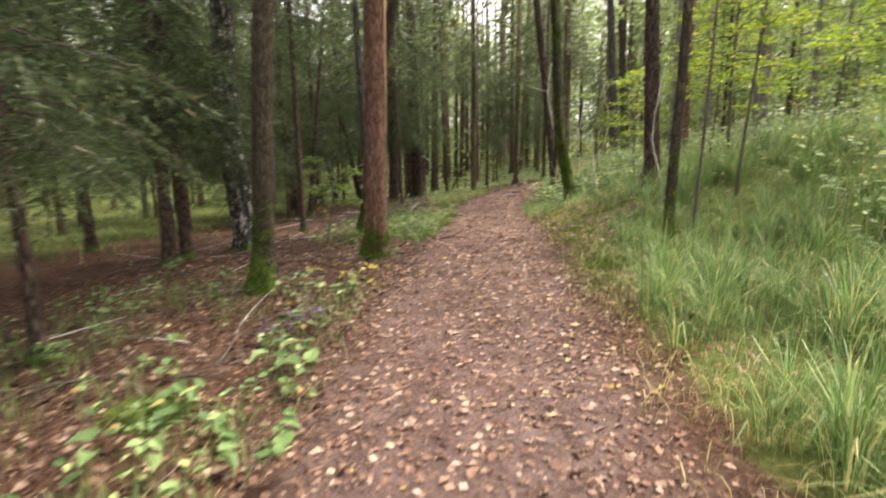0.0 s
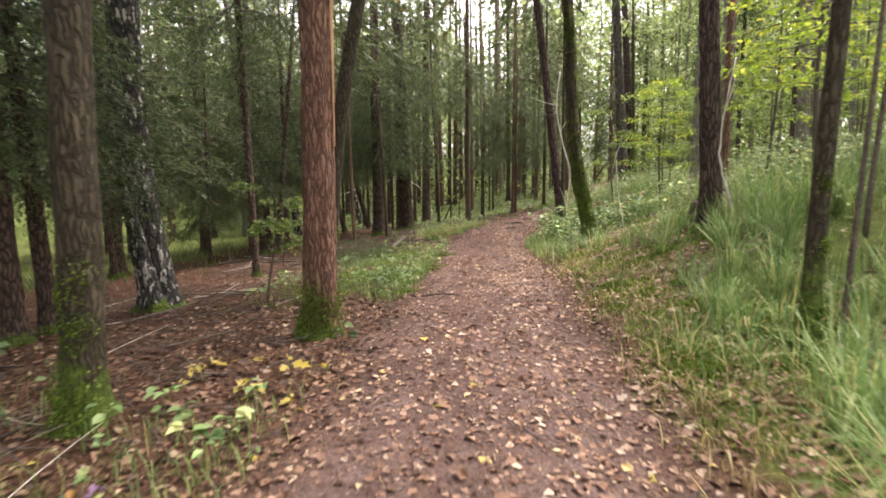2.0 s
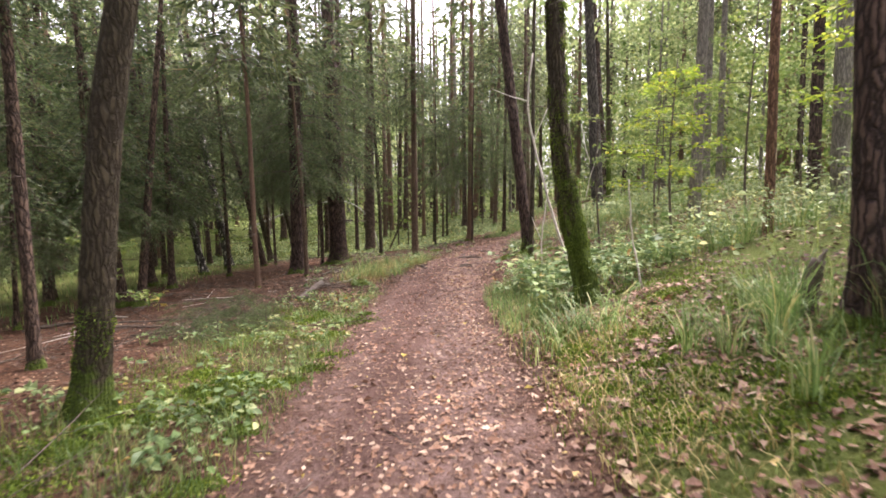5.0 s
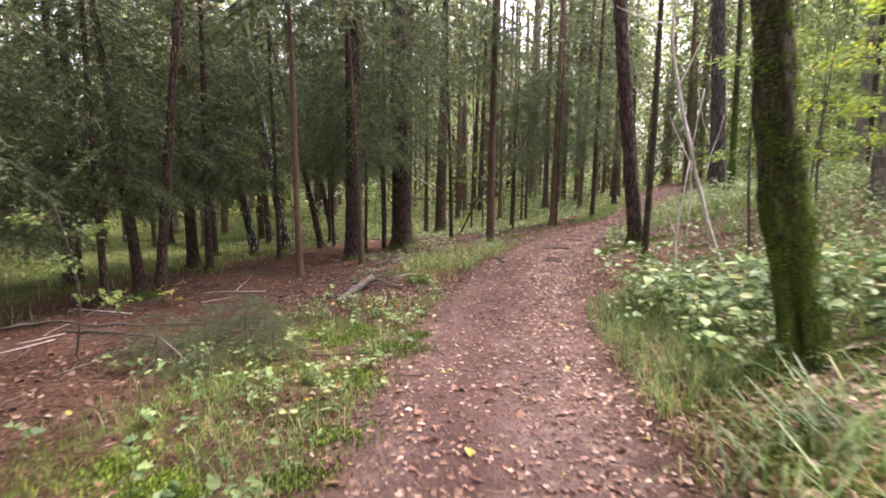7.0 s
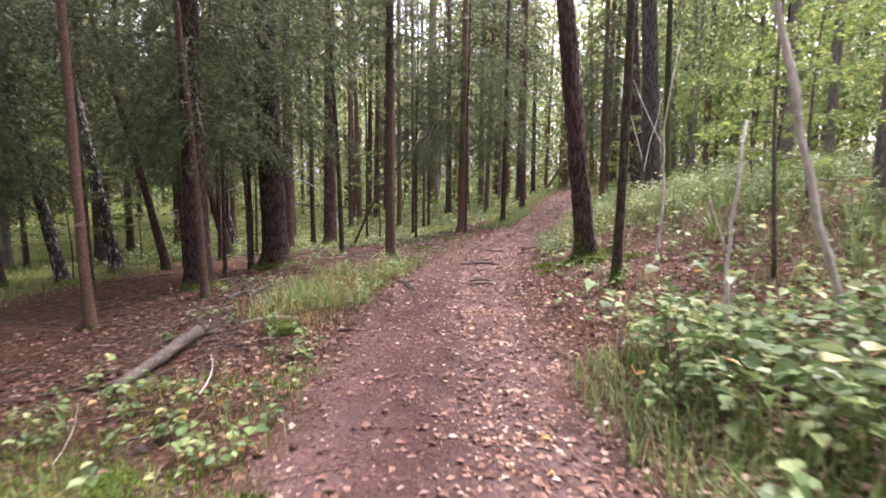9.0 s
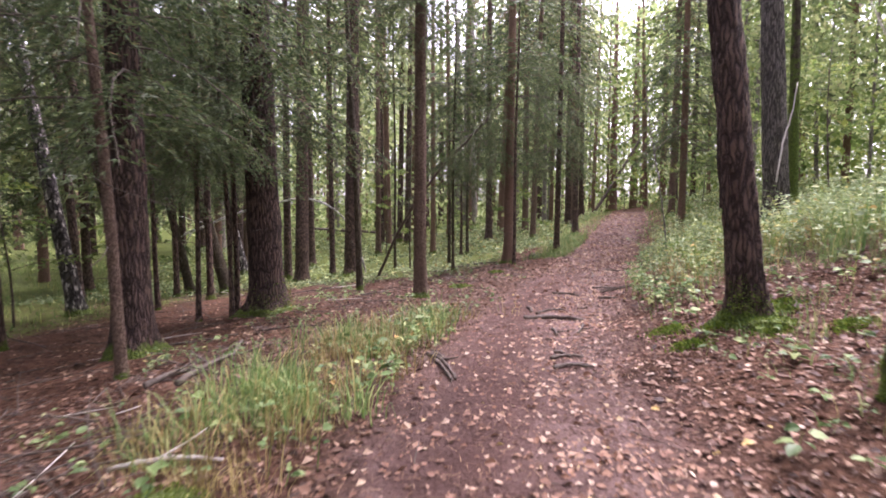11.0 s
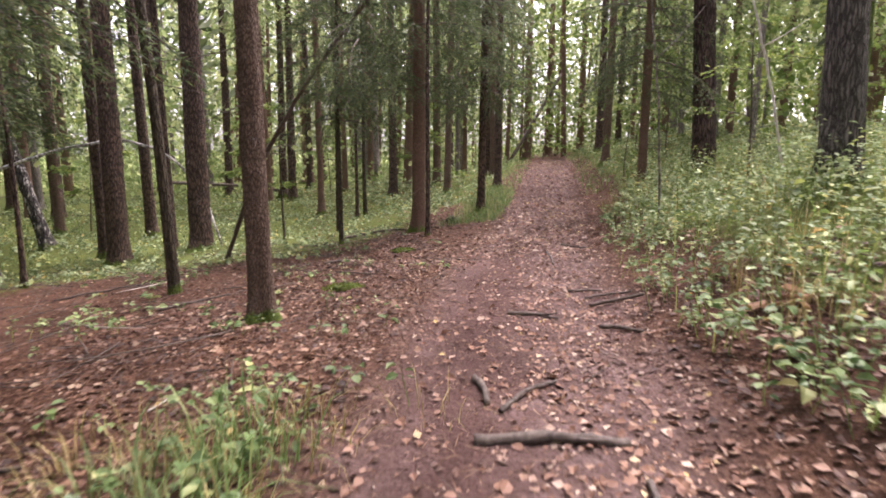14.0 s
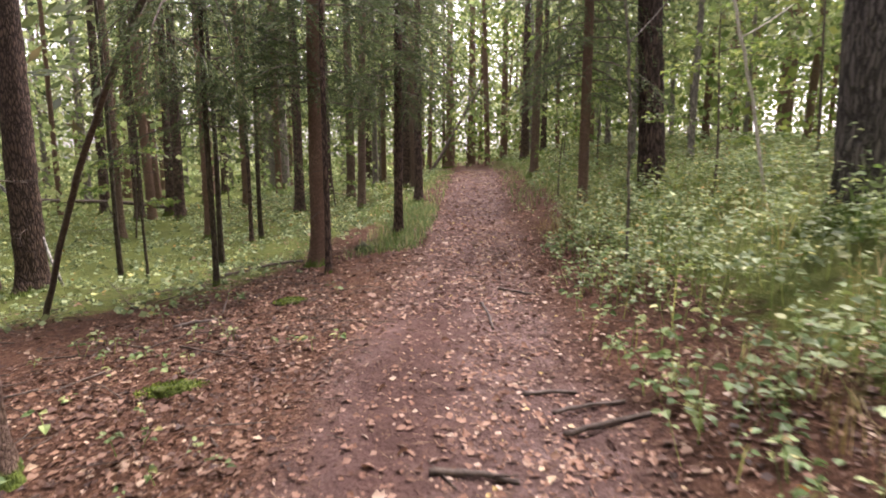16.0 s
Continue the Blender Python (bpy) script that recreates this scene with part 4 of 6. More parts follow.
sapling(5.0, 17.5, 3.4, 1.0, 500, 0.085, 0.3, 0.022, (0, 0), GREENLEAF, "young beech with fresh green leaves", 9)
sapling(6.8, 15.5, 4.4, 1.3, 900, 0.09, 0.3, 0.025, (0, 0), GREENLEAF, "young beech with fresh green leaves", 10)
sapling(-2.0, 9.35, 1.5, 0.75, 380, 0.085, 0.45, 0.014, (0, 0), GREENLEAF, "low sapling with fresh green leaves under spruces", 11)
sapling(-3.3, 14.6, 1.6, 0.6, 260, 0.08, 0.4, 0.012, (0, 0), GREENLEAF, "low sapling with fresh green leaves under spruces", 12)
sapling(-5.8, 26.0, 3.2, 1.2, 600, 0.1, 0.3, 0.02, (0, 0), GREENLEAF, "young beech with fresh green leaves", 13)
sapling(8.9, 27.6, 2.6, 1.0, 600, 0.08, 0.3, 0.018, (0, 0), GREENLEAF, "young beech with fresh green leaves", 14)
sapling(10.8, 27.5, 3.6, 1.4, 800, 0.09, 0.3, 0.022, (0, 0), GREENLEAF, "young beech with fresh green leaves", 15)
sapling(9.2, 23.4, 3.4, 1.1, 700, 0.09, 0.35, 0.02, (0, 0), GREENLEAF, "young beech with fresh green leaves", 16)
sapling(10.3, 33.3, 2.2, 0.8, 350, 0.09, 0.3, 0.015, (0, 0), GREENLEAF, "young beech beside the path's crest", 17)
for i, (x, y, h) in enumerate(((7.4, 10.6, 3.6), (8.4, 13.4, 4.4), (6.4, 6.2, 3.4), (9.0, 17.0, 4.0), (7.2, 19.6, 3.4), (9.6, 10.0, 4.6), (8.2, 21.6, 3.6), (10.4, 14.6, 4.8), (12.2, 18.4, 4.6), (11.6, 24.0, 4.2))):
    sapling(x, y, h, 1.35, 820, 0.1, 0.12, 0.024, (0, 0), (YELLOWLEAF, GREENLEAF)[i % 2 if y < 12 else 1], (YL, "young beech with fresh green leaves")[i % 2 if y < 12 else 1], 50 + i)
for i, (x, y) in enumerate(((-4.2, 38), (0.5, 39), (-7, 33), (3.0, 44), (6.2, 40), (-2, 50), (13.5, 36), (15, 40), (11, 49), (15.5, 50), (7.5, 54), (-6.5, 46))):
    sapling(x, y, 3.4 + 0.3 * (i % 4), 1.5, 520, 0.15, 0.2, 0.02, (0, 0), GREENLEAF, "young beech with pale green leaves deep in the wood", 30 + i)


# ---- dead stems, fallen branches, logs ----
def stick(name, points, r0, r1, material, label, category="branch", sides=7, forks=(), seed=0, group="fallen branches", knots=0.12):
    """points: along the stick, each (x, y, height over the ground)."""
    rng = np.random.default_rng(seed + 9)
    p = np.array([(x, y, float(land(x, y)) + h) for x, y, h in points], float)
    s = np.linspace(0, 1, len(p))
    t = np.linspace(0, 1, max(10, len(p) * 4))
    q = np.stack([np.interp(t, s, p[:, k]) for k in range(3)], 1)
    for _ in range(3):
        q[1:-1] = (q[:-2] + 2 * q[1:-1] + q[2:]) / 4
    size = np.linalg.norm(q[-1] - q[0])
    q[1:-1] += rng.normal(0, 0.006 * min(1, size), (len(q) - 2, 3))
    o = q[0].copy()
    ob = new(name)
    ob.location = o
    tagged(ob, label, category, group)
    g = Geo()
    bumps = rng.normal(0, 1, (len(q), sides))
    g.add(*tube(q - o, r0 + (r1 - r0) * t, sides, lambda th, i: 1 + knots * bumps))
    part("stem", g.mesh("stem", material), ob)
    for at, dx, dy, dz, ln in forks:
        b = np.array([np.interp(at, t, q[:, k]) for k in range(3)]) - o
        u = np.linspace(0, 1, 6)
        w = unit(np.array([dx, dy, dz]))
        g = Geo()
        g.add(*tube(b + np.outer(u, w * ln) + np.outer(u * u, [0, 0, 0.12 * ln]), (r0 + (r1 - r0) * at) * 0.6 * (1 - 0.75 * u) + 0.0015, 6))
        part("fork", g.mesh("fork", material), ob)
    return ob


PALE_LABEL = "bleached bare dead stem standing in the undergrowth"
stick("dead_sapling", [(3.72, 15.2, 0), (3.4, 15.25, 0.9), (3.08, 15.3, 2.1), (2.88, 15.3, 3.0), (2.98, 15.3, 3.8)], 0.024, 0.012, DEADPALE, PALE_LABEL, "dead sapling", forks=((0.78, -1, 0, 0.2, 0.6), (0.6, 0.4, 0, 0.8, 0.5)), group="dead stems")
stick("dead_sapling", [(3.35, 15.9, 0), (3.3, 15.9, 0.8), (3.45, 16.0, 1.7)], 0.018, 0.008, DEADPALE, PALE_LABEL, "dead sapling", group="dead stems", forks=((0.5, -0.5, 0, 1, 0.4),))
stick("dead_sapling", [(3.57, 8.76, 0), (3.45, 8.84, 0.56), (3.36, 8.89, 0.95), (3.41, 8.92, 1.4), (3.52, 8.93, 2.0)], 0.015, 0.007, DEADPALE, PALE_LABEL, "dead sapling", group="dead stems", forks=((0.75, 0.3, 0.1, 0.8, 0.4),))
stick("dead_sapling", [(3.6, 12.6, 0), (3.5, 12.7, 0.6), (3.45, 12.7, 1.3)], 0.015, 0.006, DEADPALE, PALE_LABEL, "dead sapling", group="dead stems")
stick("dead_sapling", [(4.8, 19.4, 0), (4.85, 19.4, 0.8), (4.78, 19.4, 1.7), (4.95, 19.4, 2.7)], 0.02, 0.01, DEADPALE, PALE_LABEL, "dead sapling", group="dead stems", forks=((0.55, -0.5, 0.2, 1, 0.9),))
stick("dead_sapling", [(6.55, 26.5, 0), (6.3, 26.25, 1.0), (6.0, 25.95, 1.9), (5.75, 25.8, 2.7), (5.6, 25.7, 3.6)], 0.016, 0.008, GREYBARK, PALE_LABEL, "dead sapling", group="dead stems", forks=((0.6, 0.7, 0, 0.6, 0.8),))
stick("dead_sapling", [(8.6, 26.6, 0.2), (8.3, 26.7, 1.6), (7.95, 26.8, 2.8), (7.8, 26.9, 3.8)], 0.02, 0.01, DEADPALE, PALE_LABEL, "dead sapling", group="dead stems", forks=((0.45, 0.8, -0.2, 0.4, 0.7),))
stick("dead_sapling", [(7.0, 24.0, 0.9), (7.15, 24.1, 1.5), (7.35, 24.2, 1.9), (7.5, 24.3, 2.4)], 0.014, 0.007, DEADPALE, "bleached bare branch leaning on a grey trunk", "branch", group="dead stems")
lean_tree = stick("dead_tree", [(0.46, 30.5, -0.05), (1.0, 29.5, 1.1), (1.5, 28.4, 1.9), (2.05, 27.1, 2.55), (2.45, 26.1, 2.85), (2.7, 25.6, 3.1)], 0.035, 0.02, DEADDARK, "dark bare dead stem leaning across the spruces", "dead tree", group="dead stems", sides=10)
bough_rng = np.random.default_rng(71)
for i in range(9):
    ob = part("bough", BOUGH[i % 5], lean_tree, "dark hanging spruce bough")
    q = bough_rng.uniform(0, 1)
    ob.location = (1.75 + 0.75 * q + bough_rng.normal(0, 0.12), -3.5 - 1.6 * q + bough_rng.normal(0, 0.15), 2.75 + 0.75 * q + bough_rng.uniform(-0.1, 0.55))
    ob.rotation_euler = (bough_rng.uniform(-0.3, 0.3), bough_rng.uniform(0.45, 1.15), bough_rng.uniform(0, 6.28))
    ob.scale = (bough_rng.uniform(0.38, 0.72),) * 3
stick("arching_branch", [(-6.2, 35.0, 1.6), (-4.6, 34.5, 2.15), (-3.2, 34.0, 2.5), (-1.83, 33.5, 2.62), (-0.9, 33.5, 2.2), (-0.3, 33.5, 1.3), (0.0, 33.5, 0.0)], 0.042, 0.024, WHITEBIRCH, "pale bare branch arching between spruce trunks", "branch", forks=((0.06, -1, 0.2, -0.5, 1.4), (0.03, -0.6, 0.2, -1, 1.3), (0.1, -1, 0, 0.15, 1.0)))
stick("leaning_log", [(14.6, 53.0, 0.1), (16.5, 53.6, 2.5), (18.6, 54.3, 5.4)], 0.11, 0.08, DEADDARK, "pale broken trunk leaning among far pines", "log", sides=12, group="logs")
stick("log", [(-3.2, 42.6, 0.95), (-0.2, 43.0, 0.6), (1.6, 43.2, 0.1)], 0.06, 0.05, DEADDARK, "dark fallen trunk propped over green ground cover", "log", sides=10, group="logs", forks=((0.4, 0.3, 0.2, -0.8, 0.7),))
stick("log", [(-1.06, 16.9, 0.05), (-0.9, 17.5, 0.07), (-0.78, 18.15, 0.12)], 0.045, 0.06, DEADDARK, "broken mossy log end beside the path", "log", sides=12, group="logs")
stick("fallen_branch", [(2.28, 7.2, 0.02), (2.55, 7.5, 0.1), (3.05, 7.8, 0.16), (3.75, 8.1, 0.2)], 0.013, 0.006, DEADDARK, "bent dark branch rising out of the grass")
FB = "dead branch lying on leaf litter"
for i, (x0, y0, x1, y1, r) in enumerate(((2.62, 22.36, 3.3, 22.14, 0.03), (2.79, 21.68, 2.75, 21.38, 0.02), (3.2, 21.85, 3.0, 21.45, 0.015), (3.54, 24.33, 3.9, 24.1, 0.018))):
    stick("fallen_branch", [(x0, y0, 0.015), ((x0 + x1) / 2 + 0.02, (y0 + y1) / 2, 0.03), (x1, y1, 0.012)], r, r * 0.7, (DEADDARK, TWIG)[i % 2], FB + " across the path", seed=i, forks=((0.6, 0.5, -0.6, 0.1, 0.16),))
for i, (x0, y0, x1, y1, r) in enumerate(((2.84, 23.05, 2.8, 22.7, 0.024), (4.44, 24.65, 4.8, 24.45, 0.014), (4.11, 23.8, 4.25, 23.45, 0.02), (4.42, 24.95, 4.72, 24.8, 0.016), (4.35, 24.4, 4.78, 24.22, 0.018), (5.22, 27.2, 4.9, 26.3, 0.016), (5.7, 27.7, 5.87, 27.15, 0.018), (2.15, 28.4, 2.6, 28.35, 0.025))):
    stick("fallen_branch", [(x0, y0, 0.015), ((x0 + x1) / 2 + 0.03, (y0 + y1) / 2 + 0.02, 0.025), (x1, y1, 0.012)], r, r * 0.7, (TWIG, DEADDARK)[i % 2], FB, seed=20 + i)
for i, (x0, y0, x1, y1, r) in enumerate(((2.6, 31.7, 4.0, 31.85, 0.03), (-0.05, 9.0, 0.4, 8.92, 0.014), (-3.3, 10.2, -2.5, 10.5, 0.012), (-3.4, 8.6, -2.2, 10.6, 0.014), (-3.7, 10.5, -2.5, 10.0, 0.012), (-0.55, 18.95, 0.1, 18.9, 0.016), (-1.1, 20.6, -0.8, 20.95, 0.03), (-1.0, 18.1, -0.65, 18.45, 0.045))):
    stick("fallen_branch", [(x0, y0, 0.02), ((x0 + x1) / 2, (y0 + y1) / 2, 0.05), (x1, y1, 0.02)], r, r * 0.6, (DEADDARK, TWIG, DEADPALE)[i % 3], FB, seed=40 + i, forks=((0.4, 0.6, 0.4, 0.2, 0.3),))
for i, (x0, y0, x1, y1, r) in enumerate(((0.6, 18.17, 0.8, 18.05, 0.014), (2.84, 22.6, 3.3, 22.9, 0.016), (2.38, 20.17, 2.7, 20.25, 0.014), (1.42, 20.6, 1.5, 19.95, 0.017), (2.54, 20.7, 2.62, 20.5, 0.02), (1.4, 20.87, 1.52, 20.56, 0.022), (2.44, 20.48, 2.74, 20.5, 0.018), (2.38, 20.2, 2.72, 20.18, 0.016), (-2.8, 17.0, -1.6, 17.3, 0.014), (-4.2, 15.6, -2.6, 15.2, 0.025), (0.3, 26.4, 1.3, 27.0, 0.015), (-1.4, 28.2, 0.3, 28.5, 0.016), (-0.8, 23.2, 0.5, 23.0, 0.014), (-2.4, 22.6, -1.0, 23.0, 0.016))):
    stick("fallen_branch", [(x0, y0, 0.015), ((x0 + x1) / 2, (y0 + y1) / 2 + 0.04, 0.03), (x1, y1, 0.015)], r, r * 0.6, (TWIG, DEADDARK, DEADDARK)[i % 3], FB, seed=60 + i)


stick("fallen_branch", [(-0.78, 20.5, 0.02), (-0.72, 21.2, 0.05), (-0.62, 21.5, 0.04), (-0.78, 22.4, 0.03)], 0.03, 0.016, DEADDARK, "long crooked dead branch in leaf litter", seed=91, forks=((0.55, 0.8, 0.3, 0.1, 0.45), (0.3, -0.7, 0.5, 0.15, 0.3)))
stick("fallen_branch", [(1.36, 20.85, 0.02), (1.49, 20.45, 0.04), (1.53, 19.95, 0.02)], 0.022, 0.012, TWIG, "short crooked branch lying on the path", seed=92, forks=((0.4, 0.6, -0.4, 0.1, 0.18),))
stick("fallen_branch", [(-5.2, 15.75, 0.04), (-4.65, 16.1, 0.08), (-4.0, 15.75, 0.05), (-2.3, 15.95, 0.03)], 0.024, 0.012, DEADDARK, "long dark branch lying in the brown litter", seed=93, forks=((0.5, 0.4, 0.6, 0.2, 0.4),))


def lump(name, x, y, sx, sy, sz, material, label, category, seed, kind=""):
    bm = bmesh.new()
    bmesh.ops.create_icosphere(bm, subdivisions=4, radius=1)
    for v in bm.verts:
        k = 1 + 0.35 * noise.noise(v.co * 1.6 + Vector((seed, 0, 0))) + 0.14 * noise.noise(v.co * 6 + Vector((0, seed, 0))) + 0.07 * noise.noise(v.co * 15)
        v.co = Vector((v.co.x * sx, v.co.y * sy, v.co.z * sz)) * k
    for f in bm.faces:
        f.smooth = True
    me = bpy.data.meshes.new(name)
    bm.to_mesh(me), bm.free()
    me.materials.append(material)
    ob = new(name, me)
    ob.location = (x, y, float(land(x, y)) + sz * 0.3)
    if material is MOSS:
        rng = np.random.default_rng(seed + 300)
        u = unit(rng.normal(0, 1, (900, 3)))
        u[:, 2] = np.abs(u[:, 2])
        k = rng.uniform(0.008, 0.022, 900)
        g = Geo()
        chip_cloud(g, u * [sx, sy, sz] * rng.uniform(0.85, 1.3, (900, 1)), u * [1, 1, 2] + rng.normal(0, 0.5, (900, 3)), k, k * 0.7, rng)
        part("moss_fuzz", g.mesh("moss_fuzz", MOSSTUFT, smooth=False), ob)
    return tagged(ob, label, category, "stones and cushions", kind)


lump("stone", 5.07, 31.75, 0.16, 0.13, 0.12, STONE, "dark mossy stone at the path's edge", "stone", 1)
lump("moss_cushion", 0.02, 18.35, 0.17, 0.14, 0.09, MOSS, "bright green moss cushion in leaf litter", "moss", 2)
lump("moss_cushion", 2.3, 26.3, 0.2, 0.08, 0.05, MOSS, "low green moss on a buried log", "moss", 3)
lump("moss_cushion", 3.4, 28.6, 0.16, 0.1, 0.04, MOSS, "low green moss cushion", "moss", 4)
lump("moss_cushion", -0.98, 7.52, 0.16, 0.11, 0.07, MOSS, "bright moss at the foot of a pine", "moss", 5)
stick("stump", [(3.7, 10.2, -0.05), (3.69, 10.2, 0.18), (3.74, 10.19, 0.36)], 0.06, 0.045, DEADDARK, "short broken stump standing in the grass", "stump", sides=12, group="dead stems", forks=((0.9, 0.5, 0, 0.7, 0.12),))
lump("moss_cushion", 2.6, 6.3, 0.24, 0.2, 0.06, MOSS, "moss cushion at the grass edge", "moss", 6)
lump("moss_cushion", 4.25, 20.1, 0.2, 0.1, 0.05, MOSS, "green moss over a root", "moss", 7)
lump("moss_cushion", -1.0, 24.85, 0.3, 0.2, 0.1, MOSS, "bright moss round a spruce's foot", "moss", 8)
lump("moss_cushion", -1.7, 2.9, 0.2, 0.15, 0.08, MOSS, "low mossy hummock in grass and litter", "moss", 3)
for i, (dx, dy, turn) in enumerate(((0, 0, 0.3), (0.12, 0.05, -0.2), (0.2, -0.08, 0.9), (-0.08, 0.1, 1.7), (0.06, -0.14, 2.5), (0.26, 0.1, 0.0))):
    x, y = 4.9 + dx, 22.95 + dy
    bm = bmesh.new()
    bmesh.ops.create_cube(bm, size=1)
    for v in bm.verts:
        v.co = Vector((v.co.x * 0.05 + 0.01 * noise.noise(v.co * 3 + Vector((i, 0, 0))), v.co.y * 0.022, v.co.z * 0.2 + 0.03 * noise.noise(v.co * 5 + Vector((0, i, 0)))))
    bmesh.ops.bevel(bm, geom=bm.edges[:], offset=0.008, segments=2, affect="EDGES")
    me = bpy.data.meshes.new("bark_chunk")
    bm.to_mesh(me), bm.free()
    me.materials.append(RAWWOOD)
    ob = tagged(new("bark_chunk", me), "split orange-brown wood chunk in the brambles", "wood chunk", "wood chunks")
    ob.location, ob.rotation_euler = (x, y, float(land(x, y)) + 0.04), (1.1 + 0.12 * i, 0.4 - 0.25 * i, turn)


# ---- undergrowth ----
def scatter(n, x0, x1, y0, y1, keep, seed):
    """n random places in a box where keep(x, y) says so with that likelihood."""
    rng = np.random.default_rng(seed)
    xs, ys, got = [], [], 0
    for _ in range(60):
        x, y = rng.uniform(x0, x1, 4 * n), rng.uniform(y0, y1, 4 * n)
        ok = rng.uniform(0, 1, 4 * n) < keep(x, y)
        xs.append(x[ok]), ys.append(y[ok])
        got += ok.sum()
        if got >= n:
            break
    x, y = np.concatenate(xs)[:n], np.concatenate(ys)[:n]
    return np.stack([x, y, land(x, y)], 1), rng


def clumpy(x, y, scale=1.0, sharp=0.25, lift=0.0):
    return ease(-sharp, sharp, swell(x * scale + 3, y * scale + 5) + 0.25 * swell(x * scale * 3, y * scale * 3) + lift)


def grass(name, label, n, box, keep, seed, length, width=0.007, lean=(0.15, 0.75), material=GRASS):
    at, rng = scatter(n, *box, keep, seed)
    k = len(at)
    g = Geo()
    blade_cloud(g, at - [0, 0, 0.01], rng.uniform(0, 6.28, k), rng.uniform(0.45, 1.15, k) * length, width * rng.uniform(0.6, 1.3, k), rng.uniform(*lean, k), rng)
    return tagged(new(name, g.mesh(name, material, smooth=False)), label, "grass", kind="stuff")


def tussocks(name, label, n, per, box, keep, seed, length, width=0.011, material=GRASS, radius=0.09):
    """Grass in tussocks: blades lean outward from each tussock's middle."""
    at, rng = scatter(n, *box, keep, seed)
    mid = np.repeat(at, per, 0)
    k = len(mid)
    a = rng.uniform(0, 6.28, k)
    rr = radius * rng.uniform(0, 1, k) ** 0.6
    tall = np.repeat(rng.uniform(0.55, 1.2, len(at)), per)
    p = mid + np.stack([np.cos(a) * rr, np.sin(a) * rr, np.zeros(k) - 0.01], 1)
    droop = np.repeat(rng.normal(0, 0.6, len(at)), per)
    g = Geo()
    blade_cloud(g, p, a + rng.normal(0, 0.5, k) + 0.3 * droop, length * tall * rng.uniform(0.5, 1.1, k), width * rng.uniform(0.5, 1.3, k), rng.uniform(0.15, 0.95, k), rng)
    return tagged(new(name, g.mesh(name, material, smooth=False)), label, "grass", kind="stuff")


def herbs(name, label, n, box, keep, seed, height, leaf, material=PALELEAF, per=6, stalk=True, lobed=False, category="undergrowth", simple=False):
    """Low plants: a thin arching stalk with some leaves each."""
    at, rng = scatter(n, *box, keep, seed)
    k = len(at)
    g = Geo()
    h = height * rng.uniform(0.35, 1.15, k)
    a = rng.uniform(0, 6.28, k)
    reach = h * rng.uniform(0.15, 0.9, k)
    tip = at + np.stack([np.cos(a) * reach, np.sin(a) * reach, h], 1)
    if stalk:
        side = np.stack([-np.sin(a), np.cos(a), np.zeros(k)], 1) * 0.003
        mid = (at + tip) / 2 + [0, 0, 1] * (h * 0.12)[:, None]
        v = np.stack([at - side, at + side, mid + side, mid - side, tip], 1).reshape(-1, 3)
        b = np.arange(k)[:, None] * 5
        g.add(v, np.concatenate([b + [[0, 1, 2]], b + [[0, 2, 3]], b + [[3, 2, 4]]]), 1)
    plant = rng.uniform(0.55, 1.3, k)
    for i in range(per):
        q = rng.uniform(0.35, 1.0, k)
        p = at * (1 - q[:, None]) + tip * q[:, None] + [0, 0, 1] * (0.4 * q * (1 - q) * h)[:, None]
        w = rng.uniform(0, 6.28, k)
        way = np.stack([np.cos(w), np.sin(w), rng.uniform(-0.35, 0.25, k)], 1)
        s = leaf * plant * rng.uniform(0.5, 1.25, k)
        if simple:
            chip_cloud(g, p, way, s, s * 0.8, rng)
        else:
            leaf_cloud(g, p + way * 0.02, way, s, s * rng.uniform(0.6, 0.85, k), rng, 0.2, 0, lobed)
    return tagged(new(name, g.mesh(name, material, GREENLEAF, smooth=False)), label, category, kind="stuff")


d_of = off_path
# the tall grass on the bank along the first stretch
bank_keep = lambda x, y: ease(1.15, 1.9, d_of(x, y)) * (1 - 0.6 * ease(3.5, 7, d_of(x, y))) * (1 - 0.93 * ease(5.5, 7.5, y) * (1 - ease(2.0, 3.2, d_of(x, y)))) * (0.2 + 0.8 * clumpy(x, y, 1.2))
tussocks("tall_grass", "tall lush green grass in tussocks on the bank", 470, 44, (1.0, 7.5, -1.0, 10.8), bank_keep, 201, 0.78, 0.0095)
grass("short_grass", "finer green grass between the tussocks", 8500, (1.0, 9, -1.5, 10.8), bank_keep, 231, 0.42, 0.008)
grass("dry_grass", "trodden yellowish grass at the path's edge", 2800, (0.6, 3.4, -1, 14), lambda x, y: ease(0.8, 1.15, d_of(x, y)) * (1 - ease(1.5, 2.2, d_of(x, y))) * (0.15 + 0.85 * clumpy(x, y, 1.7)), 202, 0.26, 0.007, (0.5, 1.0), DRYGRASS)
grass("short_grass", "short green grass along the path", 2600, (-3.2, 1.5, 8.5, 17), lambda x, y: ease(0.85, 1.2, -d_of(x, y)) * (1 - ease(2.0, 3.4, -d_of(x, y))) * clumpy(x, y, 1.5), 203, 0.22, 0.006)
grass("short_grass", "sparse grass and weeds by the path", 3500, (-4.5, 0, -1, 8), lambda x, y: ease(0.85, 1.3, -d_of(x, y)) * (1 - ease(5, 7, y)) * clumpy(x, y, 1.5), 204, 0.24, 0.007)
tussocks("grass_tuft", "loose tufts of long green grass beside the path", 62, 24, (-1.6, 2.6, 18.7, 22.7), lambda x, y: np.exp(-(((d_of(x, y) + 1.75) / 0.45) ** 2)) * (0.1 + 0.9 * clumpy(x, y, 1.9, 0.2)), 205, 0.5, 0.01, GRASS, 0.2)
